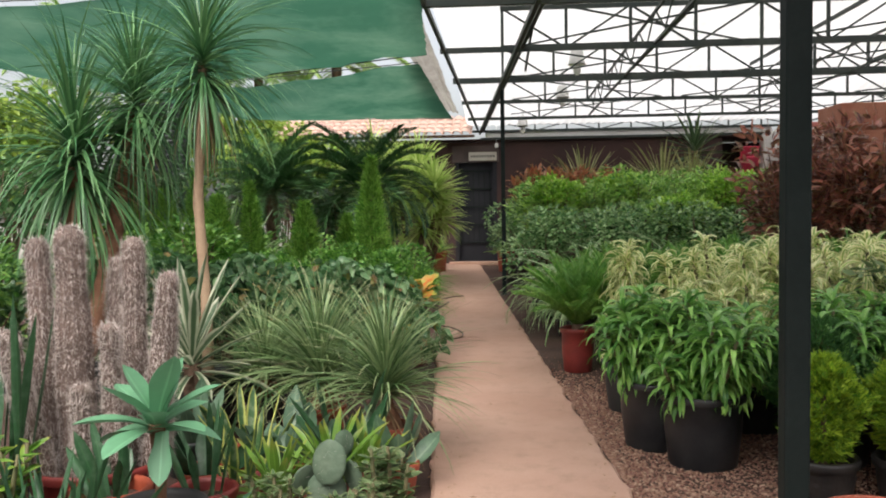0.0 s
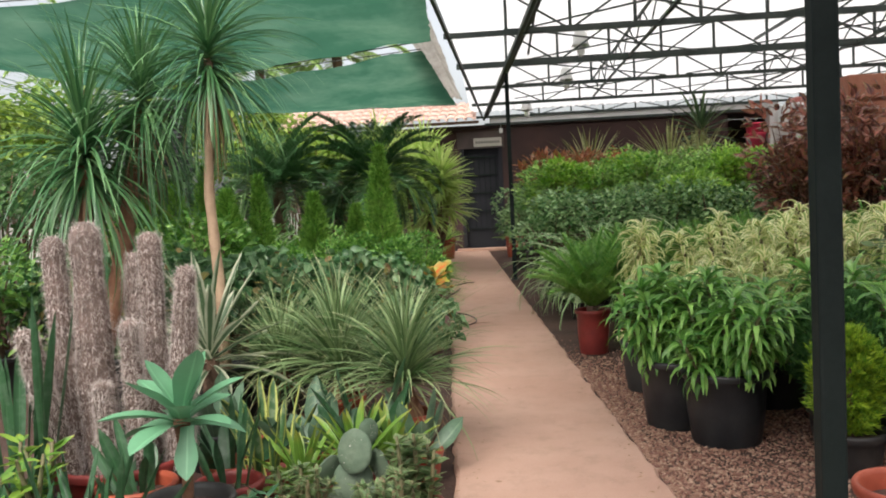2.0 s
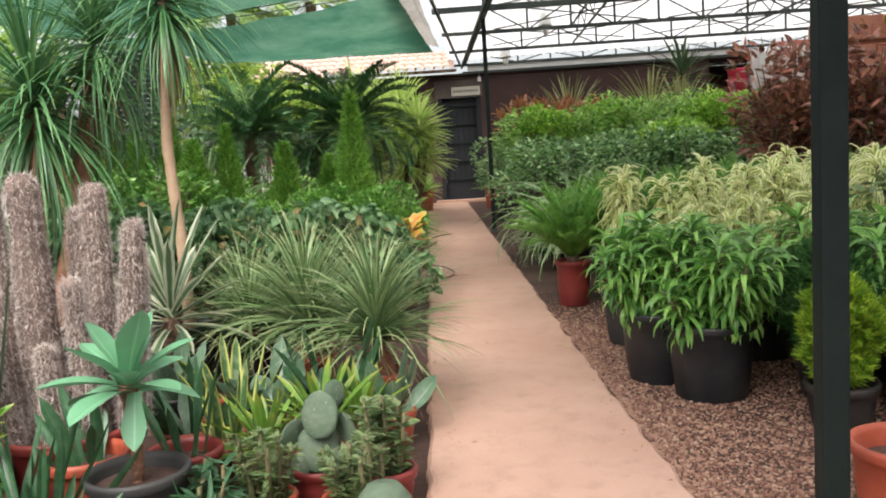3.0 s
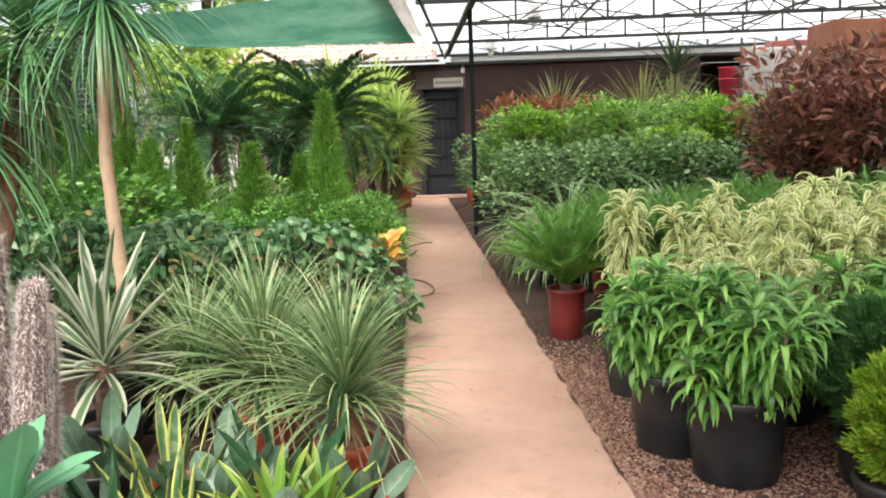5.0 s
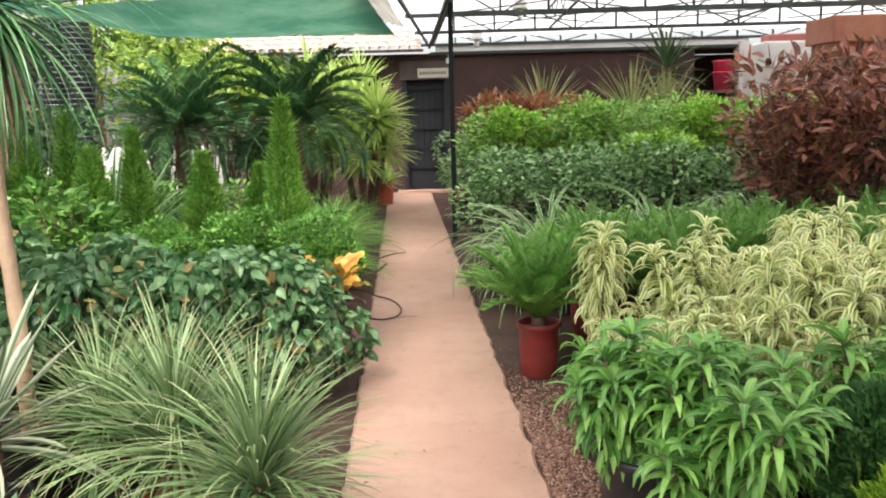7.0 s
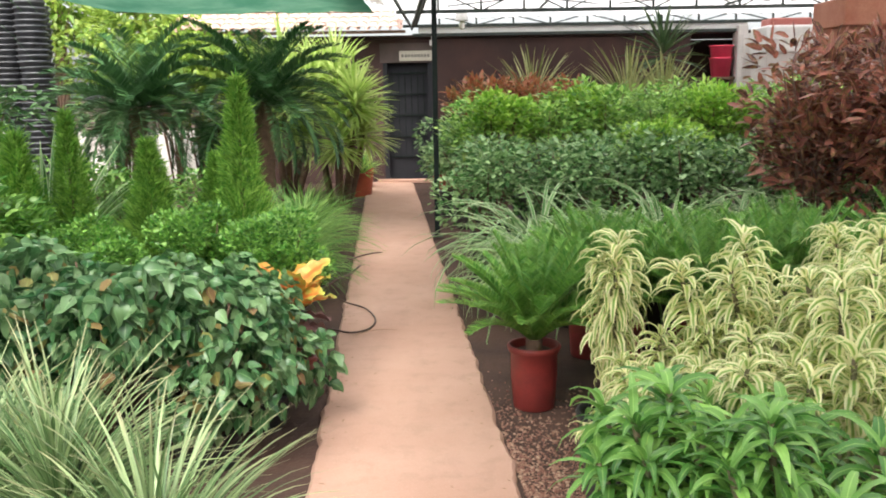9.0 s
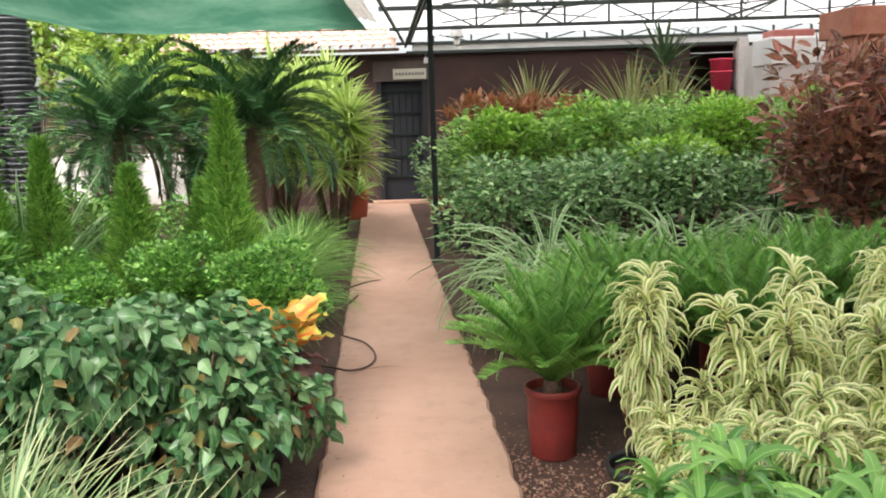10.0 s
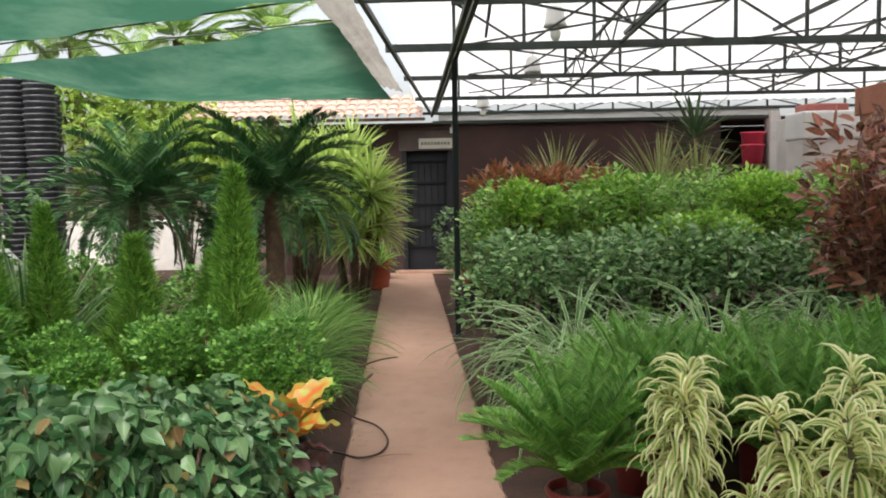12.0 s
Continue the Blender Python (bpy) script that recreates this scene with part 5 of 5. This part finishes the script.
put(hl, 2.0, 13.0, GROUND, 0, 1.05)
repeat(hl, [(3.3, 12.7, GROUND, 80, 1.06), (1.2, 12.75, GROUND, 200, 1.02), (4.3, 12.8, GROUND, 20, 1.03), (2.4, 11.7, GROUND, 300, 0.86), (3.7, 11.75, GROUND, 130, 0.84), (2.75, 11.8, GROUND, 20, 0.82)])
repeat(hg, [(0.9, 14.3, GROUND, 10, 1.15), (0.72, 15.3, GROUND, 40, 1.1)])

rc = shrub(103, "red_croton", "dark red broad-leaved croton bush in a black bag", L_REDC, (0.5, 0.45, 0.66), 1050, 0.125, 0.042, 0.6, 0.6, -0.3, 1.2, "lance", (0.2, 0.36, M_BAG), None, 12, "red crotons")
put(rc, 3.2, 10.3, GROUND, 0, 1.04)
repeat(rc, [(3.85, 10.2, GROUND, 90, 1.1), (4.5, 10.4, GROUND, 180, 1.1), (3.6, 10.9, GROUND, 250, 1.08), (5.1, 10.6, GROUND, 300, 1.05), (4.4, 8.9, GROUND, 30, 0.95), (5.0, 9.4, GROUND, 100, 1.0)])
ru = shrub(104, "rusty_croton", "low rust-orange croton behind the hedge", L_RUST, (0.42, 0.35, 0.3), 360, 0.15, 0.045, 1.12, 0.5, 0.0, 1.3, "lance", (0.18, 0.34, M_BAG), None, 12, "rusty crotons")
put(ru, 1.05, 14.4, GROUND, 0, 1.03)
repeat(ru, [(1.6, 14.5, GROUND, 80, 1.02), (2.1, 14.4, GROUND, 150, 1.0), (4.7, 14.2, GROUND, 20, 1.03)])
repeat(hb, [(2.6, 13.7, GROUND, 10, 1.02), (3.3, 13.6, GROUND, 80, 1.05), (4.0, 13.7, GROUND, 150, 1.02)])
sk = strap_clump(105, "spiky_grass_plant", "yellowish spiky strap-leaved plant in a tall pot", L_SPIKE, 42, 0.8, 0.03, (0.18, 1.36, M_BLACK), 0.75, 1.5, 0.45, "spiky plants")
put(sk, 1.85, 16.4, GROUND, 0, 1.06)
repeat(sk, [(2.95, 15.4, GROUND, 160, 1.06), (3.4, 15.4, GROUND, 240, 1.02)])


def yucca():
    rng = np.random.default_rng(106)
    p = thing("yucca", "stiff spiky yucca on a short stem behind the hedge", "plant")
    pot(p, 0.22, 0.5, M_BLACK)
    part("stem", Geo().add(*tube([(0, 0, 0.4), (0.02, 0, 1.1), (0, 0, 1.8)], [0.06, 0.055, 0.05], 10)), M_BARK, p)
    g = Geo()
    rosette(g, rng, (0, 0, 1.85), 50, 0.62, 0.05, -0.5, 1.45, 0.3, "lance", 4, 0.25, 0.15)
    part("leaf_head", g, L_YUCCA, p)
    return p


put(yucca(), 3.82, 17.2, GROUND, 0, 1.16)

# globe conifers by the near post
gy = conifer(111, 0.42, 0.125, L_LIME, "round lime-yellow conifer in a black bag", 11000, 0.17, True, M_BAG, "globe conifers")
put(gy, 1.88, 5.62, GROUND, 0, 1.0)
repeat(gy, [(2.22, 5.6, GROUND, 90, 1.0), (2.5, 5.55, GROUND, 160, 1.0)])
gd = conifer(112, 0.46, 0.18, L_CONED, "round deep green conifer in a black bag", 11000, 0.2, True, M_BAG, "globe conifers")
put(gd, 1.98, 6.0, GROUND, 0, 1.05)
repeat(gd, [(2.5, 5.9, GROUND, 90, 1.05), (2.95, 5.9, GROUND, 10, 1.05)])
op = thing("plant_pot", "empty orange terracotta pot with dry soil on the gravel", "pot")
pot(op, 0.17, 0.26, M_TERRA, 0.07)
put(op, 1.73, 4.72, GROUND)
og = shrub(113, "pale_succulent_shrub", "pale green and cream succulent bush", L_EUPH, (0.4, 0.4, 0.36), 900, 0.07, 0.04, 0.3, 0.3, -0.3, 1.0, "oval", (0.2, 0.34, M_BAG))
put(og, 2.75, 6.55, GROUND, 0, 1.1)

# by the door
dp = thing("plant_pot", "orange clay pot with a small plant beside the doorway", "pot", "doorway pots")
pot(dp, 0.17, 0.34, M_TERRA)
g = Geo()
rosette(g, np.random.default_rng(9), (0, 0, 0.3), 60, 0.4, 0.03, 0.2, 1.4, 0.6, "lance", 4)
part("leaves", g, L_HEDGEB, dp)
put(dp, -0.72, 18.6, GROUND)
repeat(dp, [(-0.66, 17.6, GROUND, 60, 1.1), (0.6, 17.8, GROUND, 100, 1.1)])

# ---- fittings and clutter ----
def bulb_lamp(x, y, z, drop):
    p = thing("hanging_lamp", "white plastic hanging lamp with a frosted bulb under the roof", "lamp", "hanging lamps")
    part("cord", Geo().add(*tube([(0, 0, 0.2), (0, 0, drop)], 0.004, 5)), M_STEEL, p)
    part("shade", Geo().add(*lathe([(0.0, 0.2), (0.05, 0.2), (0.085, 0.16), (0.1, 0.03), (0.115, 0.0), (0.105, 0.004), (0.09, 0.03), (0.07, 0.15), (0, 0.17)], 20)), M_WHITE, p)
    part("bulb", Geo().add(*lathe([(0, 0.02), (0.03, 0.01), (0.05, -0.05), (0.045, -0.1), (0.02, -0.13), (0, -0.135)], 16)), M_BULB, p)
    put(p, x, y, z)


bulb_lamp(1.5, 16.0, 2.86, 0.28)
bulb_lamp(0.92, 18.3, 2.62, 0.3)
bulb_lamp(1.5, 13.2, 2.95, 0.25)

wb = thing("junction_box", "small white electrical box fixed on the slim post", "electrical box")
part("box", boxes((0, 0, 0, 0.07, 0.05, 0.09, 0.008)), M_WHITE, wb)
part("conduit", Geo().add(*tube([(0, 0, 0.04), (0, 0, 0.42)], 0.008, 6)), M_WHITE, wb)
put(wb, 0.42, WALL_Y - 0.06, 2.36)


def curve_through(knots, steps=10):
    """A smooth line through a few knots."""
    k = np.asarray(knots, float)
    k = np.concatenate([[2 * k[0] - k[1]], k, [2 * k[-1] - k[-2]]])
    out = []
    for a, b, c, d in zip(k[:-3], k[1:-2], k[2:-1], k[3:]):
        for t in np.linspace(0, 1, steps, endpoint=False):
            out.append(0.5 * (2 * b + (c - a) * t + (2 * a - 5 * b + 4 * c - d) * t ** 2 + (3 * b - a - 3 * c + d) * t ** 3))
    return np.array(out + [k[-2]])


ho = thing("garden_hose", "thin brown-black irrigation hose looping out of the bed onto the path", "hose")
part("tubing", Geo().add(*tube(curve_through([(-0.5, 10.9, -0.01), (-0.22, 10.6, 0.04), (-0.08, 10.42, 0.03), (0.07, 10.27, 0.02), (0.16, 10.0, 0.012), (0.14, 9.76, 0.012), (0.03, 9.67, 0.012), (-0.11, 9.8, 0.0), (-0.35, 9.95, -0.01)]), 0.0065, 7)), M_HOSE, ho)
st = thing("dry_branch", "bare dark twig leaning out over the path", "branch", "twigs")
part("twig", Geo().add(*tube(curve_through([(-0.42, 10.55, GROUND), (-0.2, 10.5, 0.16), (-0.1, 10.75, 0.17), (-0.03, 10.95, 0.2)], 5), np.linspace(0.013, 0.008, 16), 6)), M_HOSE, st)
sx_ = thing("dry_branch", "thin bent dark twig leaning out over the path", "branch", "twigs")
part("twig", Geo().add(*tube(curve_through([(-0.4, 11.2, GROUND), (-0.2, 11.3, 0.15), (-0.03, 11.42, 0.2), (0.1, 11.53, 0.2)], 5), np.linspace(0.01, 0.004, 16), 6)), M_HOSE, sx_)
st2 = thing("fallen_frond", "dry curled leaf lying at the path edge", "leaf")
part("blade", Geo().add(*blades(np.random.default_rng(2), [(0.05, 9.6, 0.012)], [0.3], [0.25], 0.3, 0.02, 0.5, 6, "lance")), L_DRY, st2)


def pot_stack(x, y, n, r, seed):
    """Round nursery pots nested rim over rim."""
    p = thing("pot_stack", "tall stack of nested round black nursery pots", "stack", "pot stacks")
    rng = np.random.default_rng(seed)
    me = Geo().add(*lathe([(0, 0.0), (r * 0.88, 0.0), (r * 0.94, 0.045), (r, 0.05), (r * 1.02, 0.062), (r, 0.076), (r * 0.93, 0.076), (0, 0.07)], 20)).mesh("nursery_pot", M_TRAY)
    for k in range(n):
        t = new("nursery_pot", me)
        t.parent = p
        t.matrix_basis = pose(rng.normal(0, 0.006), rng.normal(0, 0.006), 0.08 * k, rng.normal(0, 0.6), rng.normal(0, 0.6), rng.uniform(0, 360))
    put(p, x, y, GROUND)


for k, (x, y, n) in enumerate(((-5.53, 16.8, 38), (-5.08, 16.65, 39), (-5.98, 16.75, 37), (-5.3, 17.25, 36))):
    pot_stack(x, y, n, 0.215, 300 + k)
for k, (x, y) in enumerate(((-3.2, 11.8), (-3.9, 11.6), (-3.6, 10.6), (-4.4, 9.4), (-3.2, 5.6))):
    w = thing("white_sack", "full white woven plastic sack standing on the ground", "sack", "white sacks")
    rng = np.random.default_rng(200 + k)
    part("body", Geo().add(*lathe([(0, 0), (0.24, 0.02), (0.3, 0.2), (0.31, 0.6), (0.27, 0.95), (0.14, 1.1), (0.06, 1.18), (0.1, 1.28), (0, 1.27)], 22, (0, 0, 0), 0.05, rng)), M_WHITE, w)
    put(w, x, y, GROUND, 40 * k, 1.0)

# store bay and right-hand clutter
pil = part("pillar", boxes((5.69, WALL_Y - 0.06, 1.27, 0.17, 0.3, 2.58, 0.01)), M_PALE)
tagged(pil, "white painted masonry pillar at the store bay", "pillar", kind="structure")
sh = thing("storage_shelf", "dark shelf in the store bay", "shelf")
part("board", boxes((5.32, WALL_Y + 0.1, 1.69, 0.56, 0.5, 0.05, 0.004)), M_BARK, sh)
part("support", boxes((5.07, WALL_Y + 0.1, 0.82, 0.05, 0.46, 1.7, 0.004)), M_BARK, sh)
part("support", boxes((5.55, WALL_Y + 0.1, 0.82, 0.05, 0.46, 1.7, 0.004)), M_BARK, sh)
bk = thing("bucket_stack", "two nested bright red-pink plastic buckets", "bucket")
for k in range(2):
    part("bucket", Geo().add(*lathe([(0, 0.17 * k), (0.13, 0.17 * k), (0.16, 0.17 * k + 0.25), (0.175, 0.17 * k + 0.255), (0.175, 0.17 * k + 0.275), (0.155, 0.17 * k + 0.275), (0.14, 0.17 * k + 0.1), (0, 0.17 * k + 0.09)], 24)), M_BUCKET, bk)
put(bk, 5.39, WALL_Y + 0.0, 1.715, 0, 1.18)
tk = thing("white_tank", "white plastic box on a pale masonry plinth", "tank")
part("plinth", boxes((0, 0, 0.93, 0.8, 0.6, 1.86, 0.01)), M_PALE, tk)
part("body", boxes((0, 0, 2.04, 0.84, 0.66, 0.36, 0.03)), M_WHITE, tk)
part("rib", boxes((0, -0.333, 2.04, 0.8, 0.012, 0.025, 0.004)), M_WHITE, tk)
put(tk, 5.78, 17.6, GROUND, 0, 1.1)
rr = thing("red_crate", "faded red painted crate on a pale wall", "crate")
part("box", boxes((0, 0, 2.4, 0.6, 0.45, 0.2, 0.02)), M_PINK, rr)
part("wall_block", boxes((-0.1, 0, 1.15, 0.9, 0.5, 2.3, 0.01)), M_PALE, rr)
put(rr, 5.97, 18.25, GROUND, 0, 1.04)
bb = thing("brick_stack", "terracotta brick block with a yellow mark", "brickwork")
part("core", boxes((0, 0, 1.03, 1.3, 0.7, 2.06, 0.01)), M_BRICK, bb)
for k in range(5):
    for j in range(5):
        part("brick", boxes((-0.53 + 0.252 * j + (0.06 if k % 2 else 0), -0.36, 1.3 + 0.155 * k, 0.24, 0.1, 0.14, 0.008)), M_BRICK, bb)
part("cap", boxes((0, 0, 2.2, 1.4, 0.85, 0.3, 0.015)), M_BRICK, bb)
part("mark", boxes((0.0, -0.432, 2.28, 0.16, 0.012, 0.12, 0.002)), M_YELLOW, bb)
put(bb, 6.1, 15.2, GROUND, 0, 1.1)

gw = part("wall_garden", boxes((-7.6, 20.9, 0.42, 7.0, 0.2, 0.94, 0.01)), M_PALE)
tagged(gw, "low white garden wall behind the cycads", "wall", kind="structure")

# plain walls that close the place
for n_, (x, y, sx, sy, h, lab) in {"wall_west": (-11.0, 8.0, 0.2, 34.0, 2.2, "pale plastered boundary wall beyond the beds"),
                                   "wall_east": (9.9, 8.0, 0.2, 26.0, 1.9, "pale plastered boundary wall behind the crotons"),
                                   "wall_south": (-1.0, -5.2, 20.0, 0.2, 2.6, "plain pale wall closing the nursery")}.items():
    tagged(part(n_, boxes((x, y, h / 2 - 0.05, sx, sy, h, 0)), M_PALE), lab, "wall", kind="structure")


# ---- loose gravel ----
def gravel():
    rng = np.random.default_rng(77)
    shapes = []
    for k in range(6):
        bm = bmesh.new()
        bmesh.ops.create_icosphere(bm, subdivisions=1, radius=1)
        for v in bm.verts:
            v.co = Vector([c * s for c, s in zip(v.co, (1, rng.uniform(0.6, 0.95), rng.uniform(0.45, 0.7)))]) + Vector(rng.normal(0, 0.09, 3))
        me = bm_mesh("pebble", bm, M_PEBBLE)
        shapes.append(me)
    for k in range(300):
        y = rng.uniform(4.2, 6.0)
        x = path_right(y) + 0.03 + rng.uniform(0, 1) ** 1.4 * 0.75
        o = new("pebble", shapes[k % 6])
        r = rng.uniform(0.007, 0.014)
        o.parent = ground
        o.matrix_basis = Matrix.Translation((x, y, GROUND + r * 0.35)) @ Matrix.Rotation(rng.uniform(0, 6.28), 4, "Z") @ Matrix.Diagonal((r, r, r, 1))
    base = np.array([v.co[:] for v in shapes[0].vertices])
    tris = np.array([p.vertices[:] for p in shapes[0].polygons])
    n = 42000
    y = 3.0 + 4.6 * rng.uniform(0, 1, n) ** 1.1 + np.abs(rng.normal(0, 0.5, n))
    y = np.where(rng.uniform(0, 1, n) < 0.14, 3.2 - 5.0 * rng.uniform(0, 1, n) ** 1.6, y)
    x = path_right(y) + 0.015 + rng.uniform(0, 1, n) ** 1.35 * 1.3
    r = rng.uniform(0.0035, 0.009, n) * (1 + 0.6 * (rng.uniform(0, 1, n) > 0.85))
    a = rng.uniform(0, 6.28, n)
    c, s = np.cos(a)[:, None], np.sin(a)[:, None]
    bx_, by_, bz_ = base[:, 0][None], base[:, 1][None], base[:, 2][None]
    v = np.stack([x[:, None] + r[:, None] * (bx_ * c - by_ * s), y[:, None] + r[:, None] * (bx_ * s + by_ * c), GROUND + r[:, None] * (0.3 + bz_)], 2)
    me = bpy.data.meshes.new("gravel")
    f = (tris[None] + np.arange(n)[:, None, None] * len(base)).reshape(-1, 3)
    me.vertices.add(n * len(base))
    me.vertices.foreach_set("co", v.ravel())
    me.loops.add(f.size)
    me.loops.foreach_set("vertex_index", f.ravel())
    me.polygons.add(len(f))
    me.polygons.foreach_set("loop_start", np.arange(0, f.size, 3))
    me.update(calc_edges=True)
    me.materials.append(M_PEBBLE)
    tagged(new("gravel", me), "loose reddish brown gravel along the path", "gravel", kind="stuff")


gravel()


def litter():
    """Dry leaf scraps and grit on the path and its edges."""
    rng = np.random.default_rng(91)
    n = 420
    y = rng.uniform(3.5, 16, n)
    side = rng.uniform(0, 1, n)
    edge_ = np.where(side < 0.45, path_left(y) + np.abs(rng.normal(0, 0.07, n)), np.where(side < 0.9, path_right(y) - np.abs(rng.normal(0, 0.06, n)), path_left(y) + rng.uniform(0.1, 0.7, n)))
    g_ = Geo()
    g_.add(*blades(rng, np.stack([edge_, y, np.full(n, 0.006)], 1), rng.uniform(0, 6.28, n), rng.uniform(0.0, 0.25, n), rng.uniform(0.008, 0.035, n), rng.uniform(0.004, 0.013, n), 0.3, 2, "oval", 0.1, 0.2))
    tagged(part("leaf_litter", g_, L_DRY), "scattered dry leaf scraps on the path", "leaf litter", kind="stuff")


litter()


# ---- the plan's units to metres ----
for ob in list(scene.objects):
    if ob.parent is None and ob is not cam and ob.type != "LIGHT":
        ob.matrix_basis = Matrix.Scale(PLAN, 4) @ ob.matrix_basis
